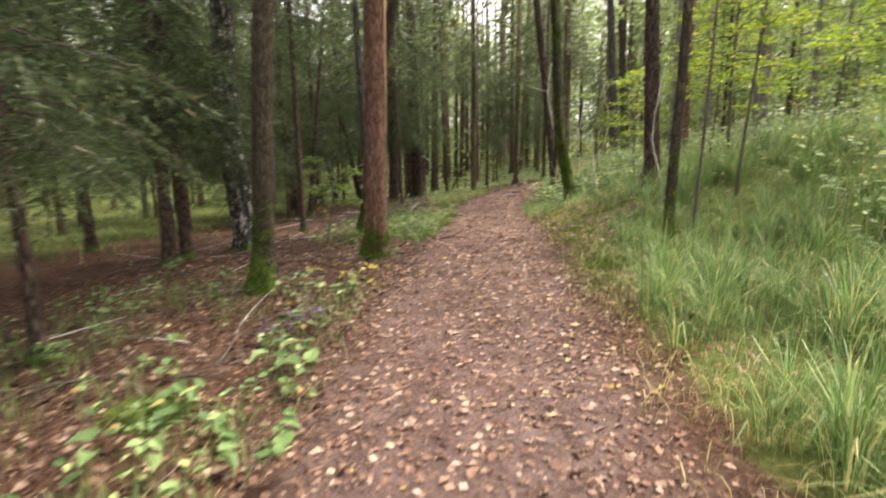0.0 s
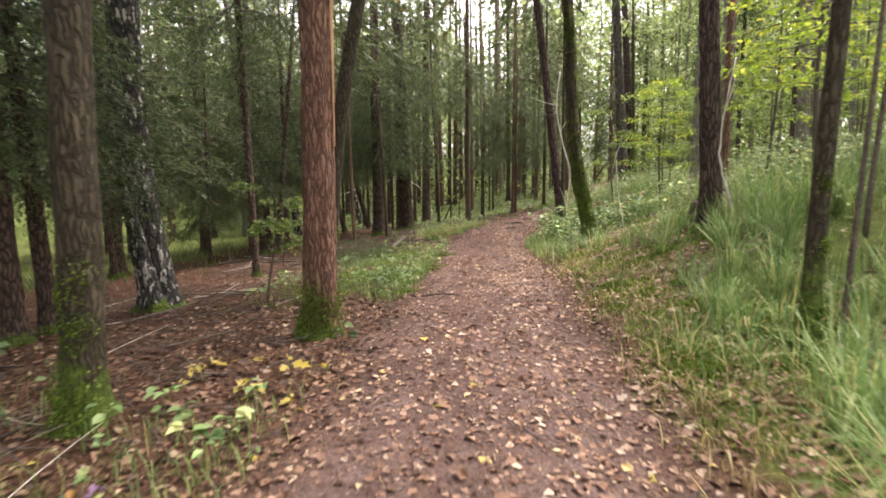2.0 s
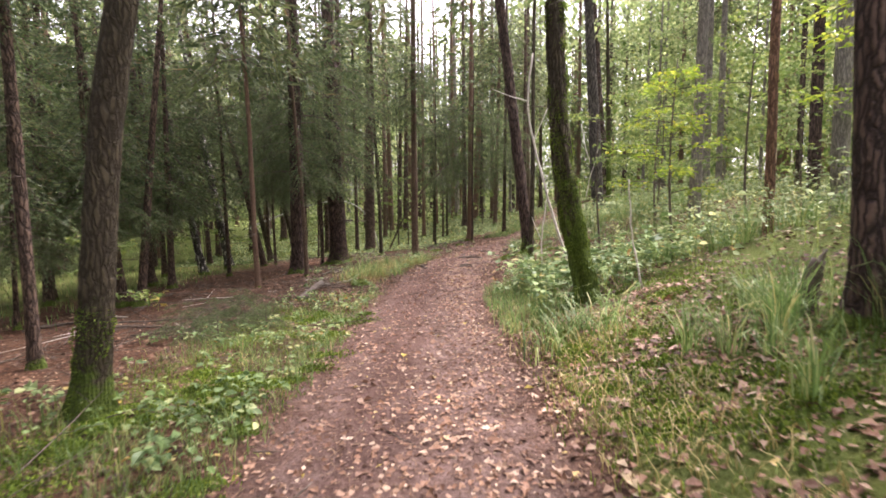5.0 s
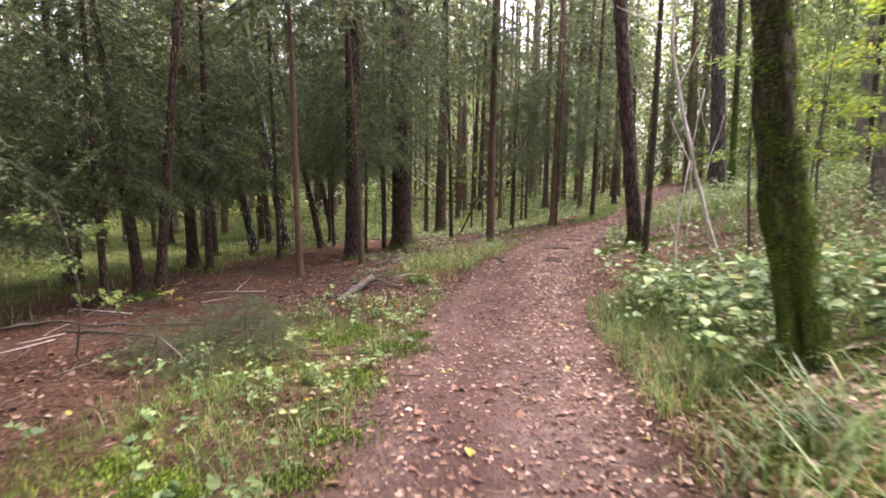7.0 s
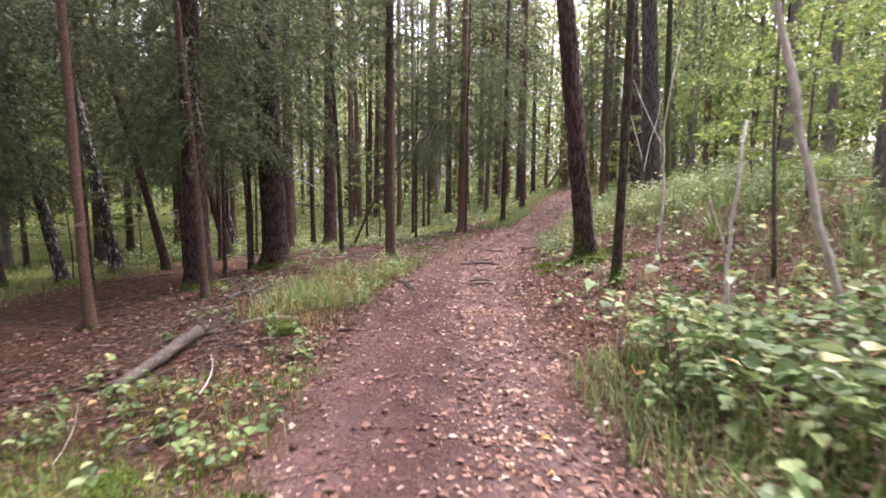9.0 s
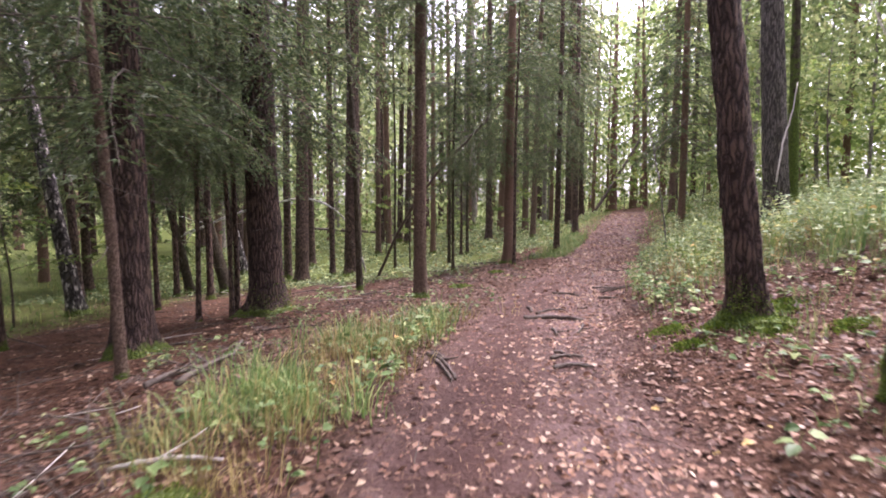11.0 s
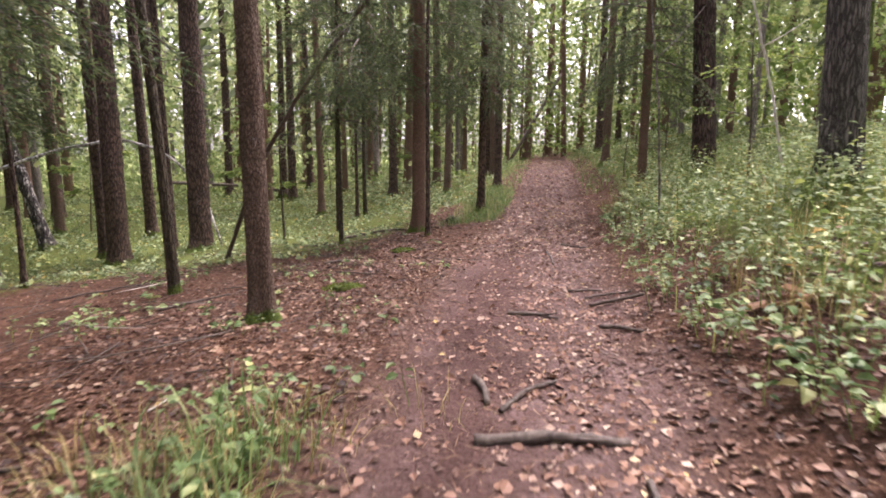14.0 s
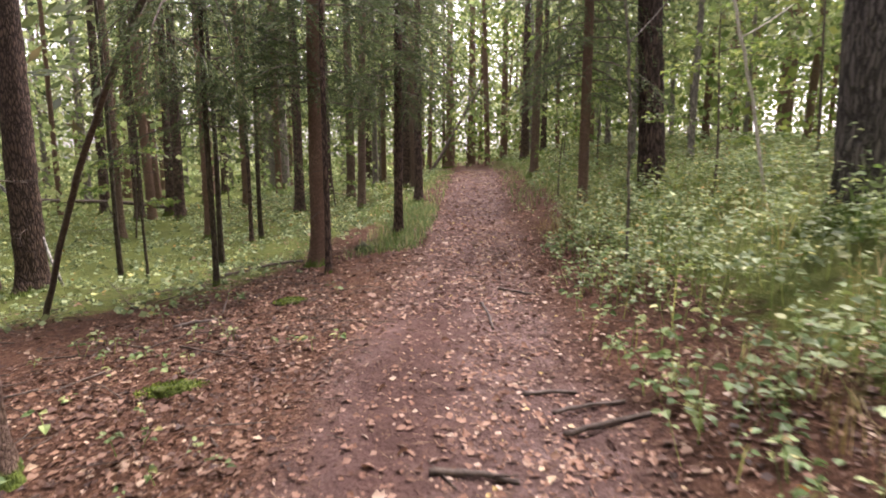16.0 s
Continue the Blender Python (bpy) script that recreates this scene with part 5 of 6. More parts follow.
tussocks("dry_grass", "withered stalks among the grass tufts", 120, 14, (-1.6, 2.6, 18.4, 23.0), lambda x, y: np.exp(-(((d_of(x, y) + 1.7) / 0.5) ** 2)), 235, 0.4, 0.007, DRYGRASS, 0.2)
herbs("weeds", "leafy weeds among the grass tufts", 110, (-1.6, 2.8, 18.0, 23.5), lambda x, y: np.exp(-(((d_of(x, y) + 1.55) / 0.5) ** 2)), 319, 0.22, 0.08, PALELEAF, 5)
grass("grass_tuft", "tuft of arching grass under a mossy tree", 170, (1.9, 3.2, 10.9, 12.4), lambda x, y: np.exp(-(((x - 2.55) ** 2 + (y - 11.7) ** 2) / 0.16)), 206, 0.6, 0.012, (0.7, 1.0))
grass("short_grass", "grass patch beside the path's bend", 2600, (3, 8, 31, 38), lambda x, y: ease(0.9, 1.2, -d_of(x, y)) * (1 - ease(1.8, 2.6, -d_of(x, y))), 207, 0.3, 0.01)
grass("short_grass", "pale grass along the crest of the path", 3500, (6, 18, 33, 50), lambda x, y: ease(0.9, 1.3, np.abs(d_of(x, y))) * (1 - ease(2.5, 4, np.abs(d_of(x, y)))), 208, 0.28, 0.014)
grass("short_grass", "grass on the far low ground under spruces", 6000, (-16, -4.5, 8, 40), lambda x, y: ease(5.5, 8, -d_of(x, y)), 209, 0.25, 0.016)
grass("short_grass", "thin grass in the litter on the bank", 2500, (2.6, 7, 16, 24), lambda x, y: ease(1.5, 2.2, d_of(x, y)) * clumpy(x, y, 1.5), 210, 0.22, 0.007)
grass("mossy_turf", "short yellow-green mossy turf on the bank", 15000, (1.2, 5.5, 5, 13), lambda x, y: ease(0.85, 1.3, d_of(x, y)) * (1 - ease(2.6, 3.6, d_of(x, y))) * (0.1 + 0.9 * clumpy(x, y, 2.0, 0.2)), 220, 0.09, 0.008, (0.2, 0.9), MOSSTUFT)
tussocks("grass_tuft", "low bushy hummock of grass and moss", 16, 60, (2.3, 3.2, 6.8, 7.8), lambda x, y: np.exp(-(((x - 2.75) ** 2 + (y - 7.25) ** 2) / 0.09)), 236, 0.3, 0.008, GRASS, 0.16)


def moss_carpet(label, n, box, keep, seed):
    """Loose low patches of moss: many tiny upright tufts, domed a little."""
    mid, rng = scatter(n, *box, keep, seed)
    g = Geo()
    for p in mid:
        k, r = 620, rng.uniform(0.1, 0.26)
        u = rng.normal(0, 0.5, (k, 2)) * r * [rng.uniform(0.7, 1.5), 1]
        x, y = p[0] + u[:, 0], p[1] + u[:, 1]
        dome = 0.035 * np.exp(-(u**2).sum(1) / (r * r * 0.5))
        s = rng.uniform(0.012, 0.032, k)
        chip_cloud(g, np.stack([x, y, land(x, y) + dome * rng.uniform(0.5, 1, k)], 1), rng.normal(0, 0.55, (k, 3)) + [0, 0, 0.8], s, s * 0.7, rng)
    return tagged(new("moss_carpet", g.mesh("moss_carpet", MOSSTUFT, smooth=False)), label, "moss", kind="stuff")


moss_carpet("patches of bright moss among grass and leaves", 34, (-3, 1, 9, 15.5), lambda x, y: ease(0.85, 1.1, -d_of(x, y)) * (1 - ease(2.2, 2.9, -d_of(x, y))), 501)
moss_carpet("patches of bright moss on the littered bank", 34, (1, 4, 5.8, 12), lambda x, y: ease(0.95, 1.2, d_of(x, y)) * (1 - ease(2.0, 2.6, d_of(x, y))), 502)
moss_carpet("moss round the foot of the leaning trunk", 7, (3.4, 5.2, 19.4, 21.4), lambda x, y: np.exp(-(((x - 4.3) ** 2 + (y - 20.3) ** 2) / 0.3)), 503)
grass("mossy_turf", "short mossy turf beside the path", 9000, (-3.2, 1.5, 9, 17), lambda x, y: ease(0.85, 1.3, -d_of(x, y)) * (1 - ease(2.2, 3.4, -d_of(x, y))) * (0.1 + 0.9 * clumpy(x, y, 2.0, 0.2)), 221, 0.08, 0.008, (0.2, 0.9), MOSSTUFT)
# brambles and herbs
herbs("bramble", "pale green leafy brambles beside the path", 430, (1.9, 5.0, 12.7, 16.6), lambda x, y: ease(1.15, 1.7, d_of(x, y)) * (0.35 + 0.65 * clumpy(x, y, 1.3)), 301, 0.5, 0.09, PALELEAF, 6)
herbs("bramble", "big pale leaves of a hazel by the path", 120, (2.0, 4.2, 12.9, 16.6), lambda x, y: ease(1.25, 1.6, d_of(x, y)) * (1 - 0.6 * ease(2.2, 3.2, d_of(x, y))), 316, 0.7, 0.13, PALELEAF, 6)
grass("short_grass", "fresh grass at the path's edge", 1900, (1.3, 4, 12.6, 16.5), lambda x, y: ease(0.85, 1.05, d_of(x, y)) * (1 - ease(1.5, 2.0, d_of(x, y))), 232, 0.3, 0.008)
tussocks("dry_grass", "dry tan stalks standing in the brambles", 75, 12, (4.6, 10, 21.8, 31), lambda x, y: ease(1.15, 1.6, d_of(x, y)) * (1 - 0.5 * ease(3, 5, d_of(x, y))), 233, 0.75, 0.006, DRYGRASS, 0.15)
herbs("bramble", "darker green bramble leaves on the bank", 350, (4.2, 11, 22.3, 31), lambda x, y: ease(1.3, 2.0, d_of(x, y)) * clumpy(x + 7, y, 1.3), 317, 0.75, 0.06, GREENLEAF, 7)
herbs("bramble", "dense brambles on the bank", 2000, (4.2, 12, 22.3, 32), lambda x, y: ease(1.35, 2.2, d_of(x, y)) * (0.15 + 0.85 * clumpy(x, y, 1.3, 0.2)), 302, 0.55, 0.066, MINTLEAF, 8)
herbs("bramble", "loose pale brambles reaching to the path", 420, (4.0, 8.5, 21.6, 29), lambda x, y: ease(1.05, 1.3, d_of(x, y)) * (1 - ease(1.9, 2.6, d_of(x, y))) * (0.3 + 0.7 * clumpy(x, y, 1.4)), 315, 0.3, 0.065, PALELEAF, 6)
tussocks("tall_grass", "pale tall grass on the bank under pines", 170, 24, (4.4, 11, 13, 25), lambda x, y: ease(2.9, 4.0, d_of(x, y)) * (0.2 + 0.8 * clumpy(x, y, 1.2)), 234, 0.8, 0.012)
herbs("bramble", "brambles and young leaves under the pines", 1500, (4.6, 14, 13, 24.5), lambda x, y: ease(2.6, 4.0, d_of(x, y)) * (0.3 + 0.7 * clumpy(x, y, 1.1)), 303, 0.75, 0.08, MINTLEAF, 6)
herbs("bramble", "leafy undergrowth between saplings", 1100, (3.4, 11, 3, 16), lambda x, y: ease(2.6, 4.2, d_of(x, y)) * (0.3 + 0.7 * clumpy(x, y, 1.1)), 304, 0.8, 0.085, MINTLEAF, 6)
herbs("ground_cover", "low pale green ground cover under spruces", 5000, (-9, 6.5, 28.5, 47), lambda x, y: ease(2.4, 4.2, -d_of(x, y)) * ease(28.5, 31.5, y) * (0.35 + 0.65 * clumpy(x, y, 1.0, 0.4, 0.15)), 305, 0.14, 0.08, MINTLEAF, 5, False, simple=True)
herbs("ground_cover", "low green plants along the crest", 2500, (4, 24, 34, 55), lambda x, y: ease(1.6, 2.6, np.abs(d_of(x, y))), 306, 0.25, 0.11, MINTLEAF, 4, False, simple=True)
herbs("weeds", "small broad-leaved weeds in the litter", 190, (-4, 0, -0.5, 8), lambda x, y: ease(0.85, 1.3, -d_of(x, y)) * (1 - ease(4.5, 8, y)) * clumpy(x, y, 1.4), 307, 0.22, 0.08, PALELEAF, 5)
herbs("weeds", "small broad-leaved weeds by the path", 280, (-3, 1.2, 9, 17.5), lambda x, y: ease(0.9, 1.3, -d_of(x, y)) * (1 - ease(2.4, 3.4, -d_of(x, y))) * clumpy(x, y, 1.4), 308, 0.2, 0.065, PALELEAF, 5)
herbs("weeds", "scattered weeds among brown leaves", 240, (-1.5, 4, 18, 30), lambda x, y: ease(0.95, 1.3, -d_of(x, y)) * clumpy(x, y, 1.6, 0.15, -0.15), 309, 0.16, 0.065, PALELEAF, 5)
herbs("weeds", "scattered weeds under the leaning trunk", 160, (3, 6, 17, 23), lambda x, y: ease(1.1, 1.6, d_of(x, y)) * clumpy(x, y, 1.6), 310, 0.16, 0.07, PALELEAF, 5)
herbs("maple_seedlings", "pale green maple seedlings in moss and grass", 34, (-2.7, -0.6, 9.8, 15.2), lambda x, y: ease(0.8, 1.2, -d_of(x, y)), 320, 0.2, 0.12, PALELEAF, 4, True, True)
herbs("maple_seedlings", "yellowing maple seedlings in the litter", 12, (-1.75, -0.75, 5.6, 6.8), lambda x, y: np.ones_like(x), 311, 0.14, 0.1, YELLOWLITTER, 4, True, True)
herbs("yellow_seedling", "small yellow-leaved seedling in dark litter", 5, (-3.95, -3.7, 17.2, 17.5), lambda x, y: np.ones_like(x), 318, 0.35, 0.1, YELLOWLITTER, 5, True, True)
herbs("violet_flowers", "faded violet flowers among weeds", 16, (-1.45, -1.0, 4.1, 4.6), lambda x, y: np.ones_like(x), 312, 0.22, 0.05, FLOWER, 6, True, False, "flowers")
herbs("broad_weed", "large-leaved green weeds at the path's edge", 22, (-2.0, -0.75, 2.0, 3.8), lambda x, y: np.ones_like(x), 313, 0.28, 0.1, PALELEAF, 5)


def spruce_seedling(x, y, height, seed):
    """A knee-high spruce: a thin stem with whorls of small feathery boughs."""
    rng = np.random.default_rng(seed)
    t = thing("spruce_seedling", x, y, float(land(x, y)), "knee-high feathery spruce seedling beside the path", "seedling", "spruce seedlings")
    g = Geo()
    g.add(*tube(np.stack([np.zeros(5), np.zeros(5), np.linspace(-0.03, height, 5)], 1), [0.009, 0.008, 0.006, 0.004, 0.002], 6))
    part("stem", g.mesh("stem", TWIG), t)
    for k in range(5):
        for a in range(4):
            ob = part("bough", BOUGH[rng.integers(5)], t)
            ob.location = (0, 0, height * (0.12 + 0.19 * k))
            ob.rotation_euler = (rng.uniform(-0.2, 0.2), rng.uniform(-0.45, 0.05), a * 1.57 + k * 0.7 + rng.uniform(-0.3, 0.3))
            ob.scale = (height * (0.62 - 0.1 * k) * rng.uniform(0.75, 1.1),) * 3


for i, (x, y, h) in enumerate(((-1.45, 14.6, 0.62), (-1.95, 14.75, 0.5), (-1.0, 14.15, 0.42), (-1.6, 15.3, 0.48), (-2.1, 14.1, 0.55), (-1.5, 13.7, 0.36))):
    spruce_seedling(x, y, h, 700 + i)


# ---- litter ----
def leaf_litter(n, box, keep, seed, size, label, material=LITTER):
    at, rng = scatter(n, *box, keep, seed)
    k = len(at)
    a = rng.uniform(0, 6.28, k)
    way = np.stack([np.cos(a), np.sin(a), rng.normal(0, 0.15, k)], 1)
    s = size * (0.45 + 1.1 * rng.uniform(0, 1, k) ** 1.5)
    g = Geo()
    half = k // 10
    leaf_cloud(g, at[:half] + [0, 0, 0.008], way[:half], s[:half] * 1.2, s[:half] * 0.9, rng, 0.14, 0, True)
    leaf_cloud(g, at[half:] + [0, 0, 0.006], way[half:], s[half:], s[half:] * 0.75, rng, 0.16, small=True)
    return tagged(new("leaf_litter", g.mesh("leaf_litter", material, smooth=False)), label, "fallen leaves", kind="stuff")


on_path = leaf_litter(25000, (-1.5, 9, 0.5, 33), lambda x, y: (1 - ease(0.7, 1.25, np.abs(d_of(x, y)))) * (0.7 - 0.4 * ease(7, 15, y) + (0.3 + 0.4 * ease(7, 15, y)) * ease(-0.15, 0.3, d_of(x, y))), 401, 0.044, "small fallen leaves strewn over the earth path")
leaf_litter(25000, (-6, 7, 1, 33), lambda x, y: ease(0.6, 1.2, -d_of(x, y)) * (1 - 0.6 * ease(3, 7, -d_of(x, y))) * (1 - 0.85 * ease(3.0, 4.2, -d_of(x, y)) * ease(29, 32, y)), 402, 0.056, "brown fallen leaves under the spruces", BROWNLITTER)
leaf_litter(11000, (0.8, 9, 3, 30), lambda x, y: ease(0.6, 1.0, d_of(x, y)) * (1 - ease(1.6, 3.0, d_of(x, y)) * (1 - 0.8 * ease(15.5, 17.5, y) * (1 - ease(22, 24, y))) * (1 - 0.5 * ease(6, 7, y) * (1 - ease(11, 12, y)))), 403, 0.05, "brown fallen leaves at the path's edge")
leaf_litter(17000, (1.6, 7.5, 10, 24), lambda x, y: ease(0.8, 1.2, d_of(x, y)) * (1 - 0.7 * ease(3.2, 5.0, d_of(x, y))), 409, 0.049, "overlapping brown leaves on the bank", BROWNLITTER)
leaf_litter(16000, (-2.5, 4, 16.5, 31), lambda x, y: ease(0.75, 1.2, -d_of(x, y)) * (1 - ease(3.2, 4.6, -d_of(x, y))), 410, 0.05, "overlapping brown leaves beside the path", BROWNLITTER)
leaf_litter(7000, (-4.5, 0, 0.3, 9), lambda x, y: ease(0.75, 1.1, -d_of(x, y)) * (1 - 0.6 * ease(2.4, 4, -d_of(x, y))), 411, 0.055, "dark brown leaves under weeds beside the path", BROWNLITTER)
leaf_litter(12000, (2, 16, 27, 47), lambda x, y: 1 - 0.85 * ease(1.0, 1.6, np.abs(d_of(x, y))), 412, 0.075, "fallen leaves on the path towards the crest")
leaf_litter(6500, (1.0, 5, 4.5, 12.5), lambda x, y: ease(0.8, 1.2, d_of(x, y)) * (1 - ease(2.4, 3.4, d_of(x, y))) * (0.25 + 0.75 * clumpy(x + 4, y, 1.6)), 407, 0.062, "brown leaves caught in mossy turf")
leaf_litter(70, (-2.5, 2, 3, 14), lambda x, y: 1 - 0.6 * ease(0.8, 2.2, np.abs(d_of(x, y))), 404, 0.065, "yellow fallen leaves scattered about the path", YELLOWLITTER)

# needles and twigs strewn about
at, rng = scatter(26000, -4, 8.5, 1.5, 30, lambda x, y: (1 - ease(1.0, 1.5, d_of(x, y))) * (1 - 0.8 * ease(1.4, 4, -d_of(x, y))), 408)
k = len(at)
turn = rng.uniform(0, 6.28, k)
g = Geo()
v = np.stack([np.cos(turn), np.sin(turn), rng.normal(0, 0.08, k)], 1)
side = np.stack([-np.sin(turn), np.cos(turn), np.zeros(k)], 1) * rng.uniform(0.0012, 0.003, k)[:, None]
tip = at + [0, 0, 0.009] + v * rng.uniform(0.03, 0.11, k)[:, None]
g.add(np.stack([at + [0, 0, 0.009] - side, at + [0, 0, 0.009] + side, tip], 1).reshape(-1, 3), np.arange(k * 3).reshape(-1, 3))
tagged(new("needle_litter", g.mesh("needle_litter", NEEDLELITTER, smooth=False)), "fallen spruce needles and grass stalks on the path", "needles", kind="stuff")
at, rng = scatter(1800, -5, 8, 2, 33, lambda x, y: (0.25 + 0.75 * ease(0.6, 1.5, -d_of(x, y))) * (1 - ease(1.4, 2.2, d_of(x, y))), 405)
g = Geo()
for p in at:
    a, ln = rng.uniform(0, 6.28), rng.uniform(0.08, 0.5)
    w = np.array([math.cos(a), math.sin(a), rng.normal(0, 0.08)])
    b = np.array([-w[1], w[0], 0]) * rng.normal(0, 0.1)
    u = np.linspace(0, 1, 4)[:, None]
    r0 = rng.uniform(0.002, 0.006)
    g.add(*tube(p + [0, 0, 0.012] + u * w * ln + u * u * b * ln, [r0, r0 * 0.9, r0 * 0.7, r0 * 0.4], 4, cap=False))
tagged(new("twig_litter", g.mesh("twig_litter", TWIG)), "thin dry twigs strewn over the litter", "twigs", kind="stuff")

def brushwood(n, box, keep, seed, label):
    """Dead boughs and twigs lying crosswise in the litter."""
    at, rng = scatter(n, *box, keep, seed)
    g = Geo()
    for p in at:
        a, ln = rng.uniform(0, 6.28), rng.uniform(0.35, 1.3)
        w = np.array([math.cos(a), math.sin(a), rng.uniform(-0.02, 0.16)])
        b = np.array([-w[1], w[0], 0]) * rng.normal(0, 0.14)
        u = np.linspace(0, 1, 6)[:, None]
        r0 = rng.uniform(0.003, 0.011)
        line = p + [0, 0, 0.015] + u * w * ln + u * u * b * ln
        g.add(*tube(line, r0 * (1 - 0.65 * u[:, 0]), 5, cap=False), int(rng.uniform() < 0.1))
        for q in rng.integers(1, 5, 3):
            side = w * 0.6 + np.array([-w[1], w[0], rng.uniform(-0.1, 0.4)]) * rng.choice([-1, 1])
            g.add(*tube(line[q] + np.linspace(0, 1, 3)[:, None] * side * ln * rng.uniform(0.15, 0.35), [r0 * 0.5, r0 * 0.4, r0 * 0.2], 4, cap=False))
    return tagged(new("brushwood", g.mesh("brushwood", TWIG, DEADPALE)), label, "twigs", kind="stuff")


brushwood(120, (-5, -0.9, 2.5, 10.5), lambda x, y: ease(1.1, 1.8, -d_of(x, y)), 420, "dry brushwood lying under the birch and spruces")
brushwood(170, (-4.5, 0.6, 13.5, 21), lambda x, y: ease(1.5, 2.3, -d_of(x, y)), 421, "grey brushwood strewn on the brown litter")
brushwood(110, (-4, 4, 22, 31.5), lambda x, y: ease(1.6, 2.6, -d_of(x, y)), 422, "dead twigs strewn under the slim spruces")

# the leaves that lie singly on the trodden path
spots, rng = scatter(290, 0, 6, 3.5, 27, lambda x, y: 1 - ease(0.6, 1.0, np.abs(d_of(x, y))), 406)
leaf_kinds = []
for i in range(6):
    g = Geo()
    leaf_cloud(g, [(-0.035, 0, 0)], [(1, 0, 0.05)], 0.06 + 0.005 * i, 0.04 + 0.005 * i, np.random.default_rng(i), 0.15, 0, i % 2 == 0)
    leaf_kinds.append(g.mesh("fallen_leaf", LITTER, smooth=False))
for i, p in enumerate(spots):
    ob = part("fallen_leaf", leaf_kinds[i % 6], on_path)
    ob.location = p + np.array([0, 0, 0.012])
    ob.rotation_euler = (rng.normal(0, 0.15), rng.normal(0, 0.15), rng.uniform(0, 6.28))


# ---- the woods beyond ----
def far_woods():
    rng = np.random.default_rng(900)
    spots, walk_y = [], np.linspace(-6, 25, 60)
    walk_x = flowing(walk_y, PATH_X)
    while len(spots) < 330:
        x, y = rng.uniform(-55, 65), rng.uniform(-20, 95)
        near = np.min(np.hypot(walk_x - x, walk_y - y))
        if near < 17 or near > 75 or abs(float(off_path(x, y))) < 3.5 and 0 < y < 50 or (y < -2 and near > 40):
            continue
        if any((x - a) ** 2 + (y - b) ** 2 < 5 for a, b, _ in spots):
            continue
        spots.append((x, y, near))
    stems, boughs, leaves = Geo(), Geo(), Geo()
    for x, y, near in spots:
        z = float(land(x, y))
        h, r = rng.uniform(15, 23), rng.uniform(0.09, 0.22)
        lx = rng.normal(0, 0.02)
        zz = np.array([-0.3, 0.3, 4, 9, h])
        stems.add(*tube(np.stack([x + lx * zz, np.full(5, y), z + zz], 1), r * np.array([1.3, 1.0, 0.9, 0.7, 0.2]), 7, cap=False))
        open_wood = y > 34 and -8 < float(off_path(x, y)) < 7
        if rng.uniform() < (0.08 if open_wood else 0.5):
            foot = rng.uniform(2.5, 6)
            k = 520
            q = rng.uniform(0, 1, k) ** 0.9
            R = 2.7 * (1 - q) ** 0.7 + 0.2
            a, u = rng.uniform(0, 6.28, k), rng.uniform(0.15, 1, k) ** 0.6
            way = np.stack([np.cos(a), np.sin(a), rng.uniform(-0.9, -0.2, k)], 1)
            at = np.stack([x + lx * q * h + np.cos(a) * R * u, y + np.sin(a) * R * u, z + foot + q * (h - foot) - 0.35 * R * u * u], 1)
            s = rng.uniform(0.4, 0.85, k)
            chip_cloud(boughs, at, way + rng.normal(0, 0.25, (k, 3)), s, s * 0.3, rng)
        else:
            for _ in range(8 if open_wood else 14):
                c = np.array([x + rng.normal(0, 1.5), y + rng.normal(0, 1.5), z + rng.uniform(9 if open_wood else 3.5, h)])
                k = 28
                at = c + rng.normal(0, 1, (k, 3)) * [0.75, 0.75, 0.3]
                s = rng.uniform(0.24, 0.5, k)
                chip_cloud(leaves, at, rng.normal(0, 1, (k, 3)) + [0, 0, -0.4], s, s * 0.7, rng)
    for _ in range(900):
        x, y = rng.uniform(-45, 50), rng.uniform(-10, 85)
        near = np.min(np.hypot(walk_x - x, walk_y - y))
        if near < 15 or abs(float(off_path(x, y))) < 3.2 and y < 50:
            continue
        c = np.array([x, y, float(land(x, y)) + rng.uniform(0.3, 3.2)])
        k = 60
        at = c + rng.normal(0, 1, (k, 3)) * [0.9, 0.9, 0.35]
        s = rng.uniform(0.14, 0.3, k)
        chip_cloud(leaves, at, rng.normal(0, 1, (k, 3)) + [0, 0, -0.3], s, s * 0.7, rng)
    shade = Geo()
    for _ in range(950):
        x, y = rng.uniform(12, 52), rng.uniform(-5, 65)
        near = np.min(np.hypot(walk_x - x, walk_y - y))
        if near < 14 or abs(float(off_path(x, y))) < 3.2 and y < 50:
            continue
        c = np.array([x, y, float(land(x, y)) + rng.uniform(0.5, 12)])
        k = 44
        at = c + rng.normal(0, 1, (k, 3)) * [1.1, 1.1, 0.45]
        s = rng.uniform(0.18, 0.4, k)
        chip_cloud(shade, at, rng.normal(0, 1, (k, 3)) + [0, 0, -0.3], s, s * 0.7, rng)
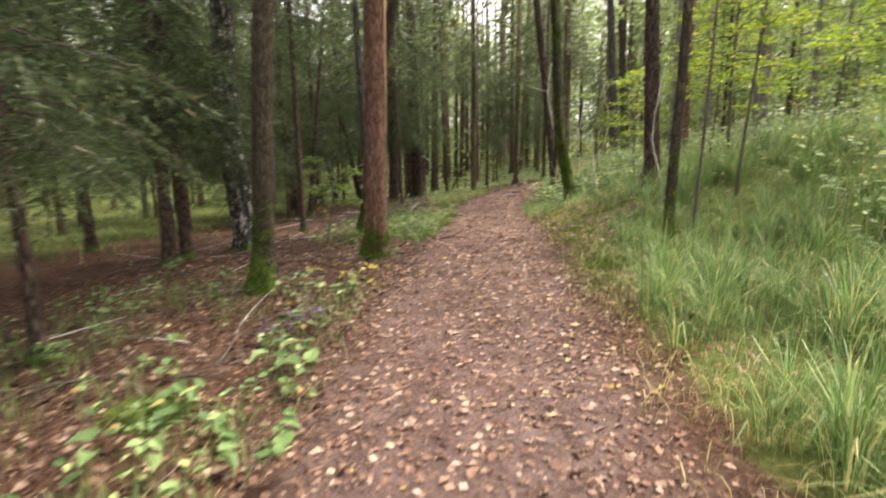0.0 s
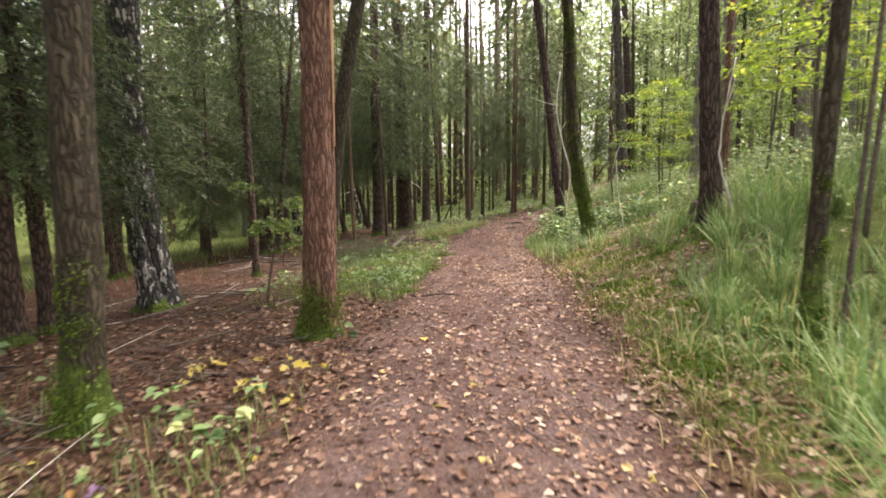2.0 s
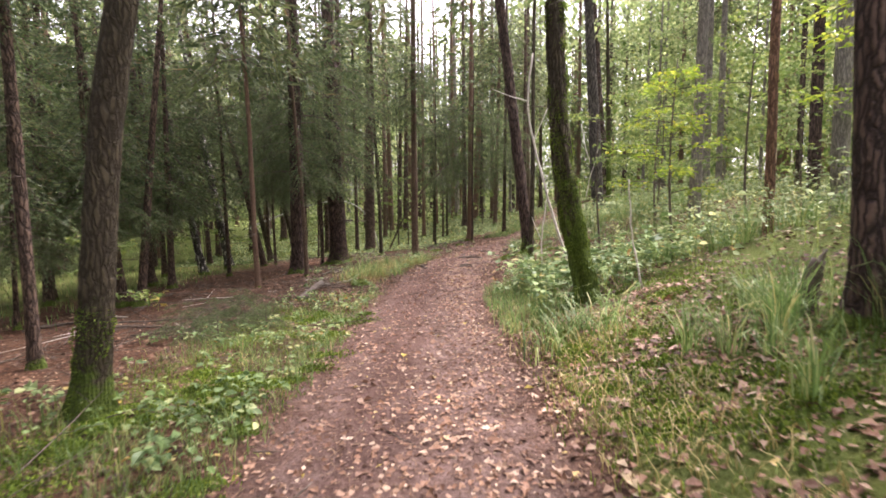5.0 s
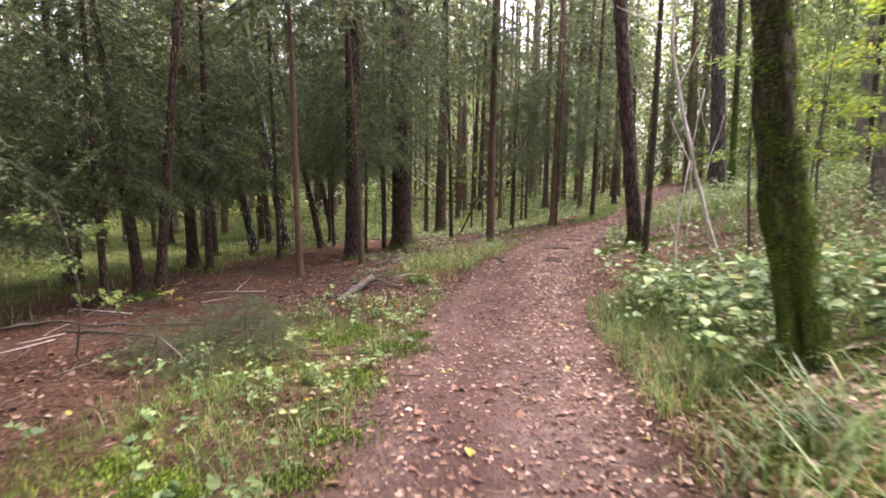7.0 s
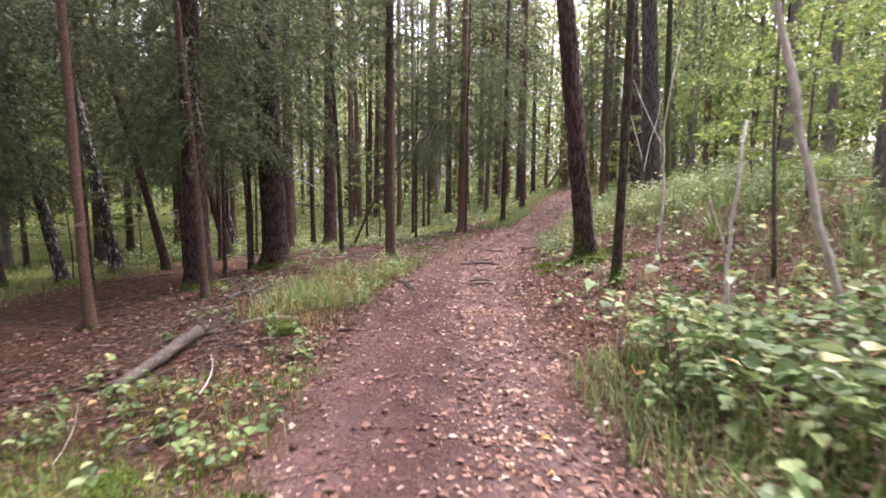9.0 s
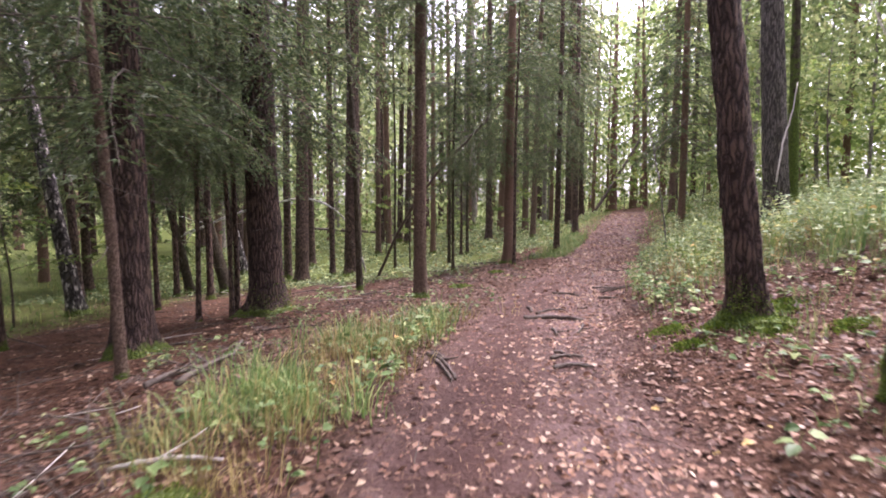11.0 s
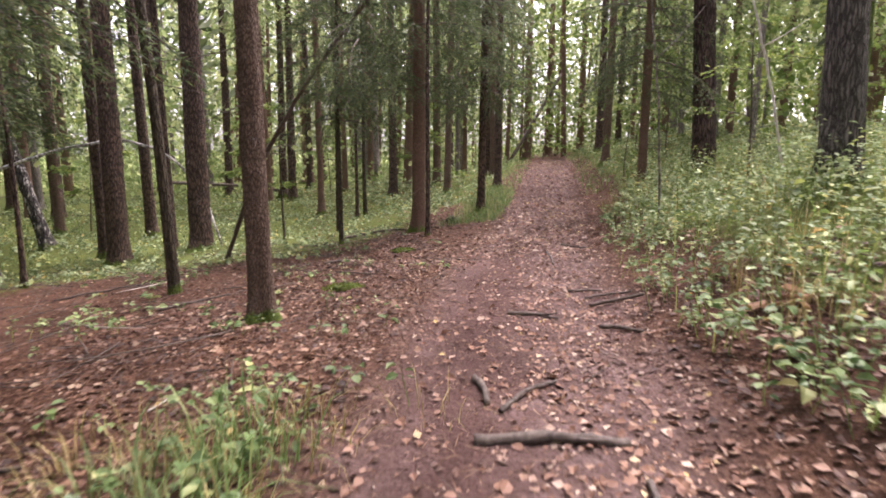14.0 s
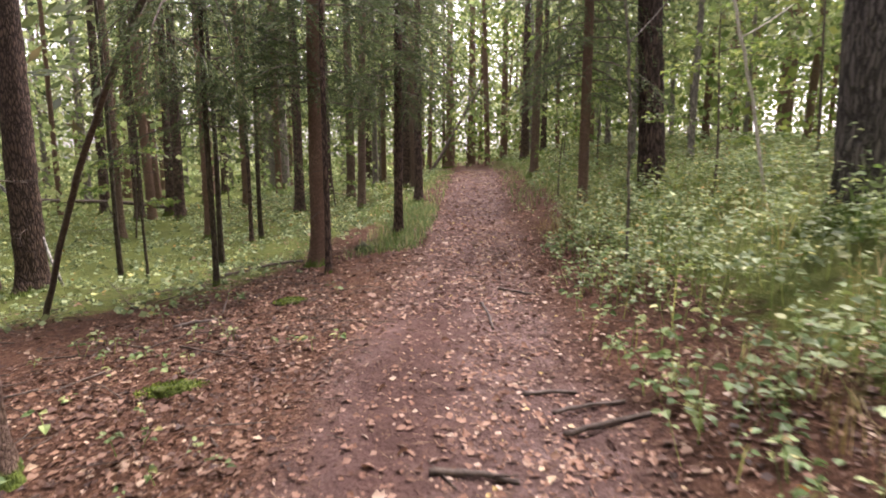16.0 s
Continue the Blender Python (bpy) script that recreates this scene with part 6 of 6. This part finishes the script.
    for _ in range(1000):
        x, y = rng.uniform(-38, 48), rng.uniform(46, 95)
        if abs(float(off_path(x, y))) < 4.5 and y < 56:
            continue
        c = np.array([x, y, float(land(x, y)) + 9 * rng.uniform(0, 1) ** 1.6])
        k = 36
        at = c + rng.normal(0, 1, (k, 3)) * [1.3, 1.0, 0.5]
        s = rng.uniform(0.22, 0.45, k)
        chip_cloud(leaves, at, rng.normal(0, 1, (k, 3)) + [0, 0, -0.3], s, s * 0.7, rng)
    for _ in range(560):
        x, y = rng.uniform(8, 46), rng.uniform(56, 90)
        c = np.array([x, y, float(land(x, y)) + rng.uniform(2, 25)])
        k = 36
        at = c + rng.normal(0, 1, (k, 3)) * [1.4, 1.2, 0.6]
        s = rng.uniform(0.26, 0.5, k)
        chip_cloud(leaves, at, rng.normal(0, 1, (k, 3)) + [0, 0, -0.3], s, s * 0.7, rng)
    for _ in range(420):
        x, y = rng.uniform(17, 50), rng.uniform(22, 62)
        c = np.array([x, y, float(land(x, y)) + rng.uniform(0.3, 12)])
        k = 40
        at = c + rng.normal(0, 1, (k, 3)) * [1.2, 1.2, 0.5]
        s = rng.uniform(0.22, 0.45, k)
        chip_cloud(shade, at, rng.normal(0, 1, (k, 3)) + [0, 0, -0.3], s, s * 0.7, rng)
    for _ in range(820):
        x, y = rng.uniform(-50, 55), rng.uniform(62, 98)
        c = np.array([x, y, float(land(x, y)) + rng.uniform(5, 21)])
        k = 36
        at = c + rng.normal(0, 1, (k, 3)) * [1.5, 1.2, 0.6]
        s = rng.uniform(0.3, 0.6, k)
        chip_cloud(leaves, at, rng.normal(0, 1, (k, 3)) + [0, 0, -0.3], s, s * 0.7, rng)
    tagged(new("far_trunks", stems.mesh("far_trunks", REDSPRUCE)), "many tall trunks of the wood beyond", "woods", kind="stuff")
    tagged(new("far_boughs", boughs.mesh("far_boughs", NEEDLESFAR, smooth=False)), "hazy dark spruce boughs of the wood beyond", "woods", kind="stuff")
    tagged(new("far_shrubs", shade.mesh("far_shrubs", GREENLEAF, smooth=False)), "leafy young growth on the far bank", "woods", kind="stuff")
    tagged(new("far_leaves", leaves.mesh("far_leaves", FARLEAF, smooth=False)), "broad leaves of the wood beyond, paled with painted haze", "woods", kind="stuff")


far_woods()
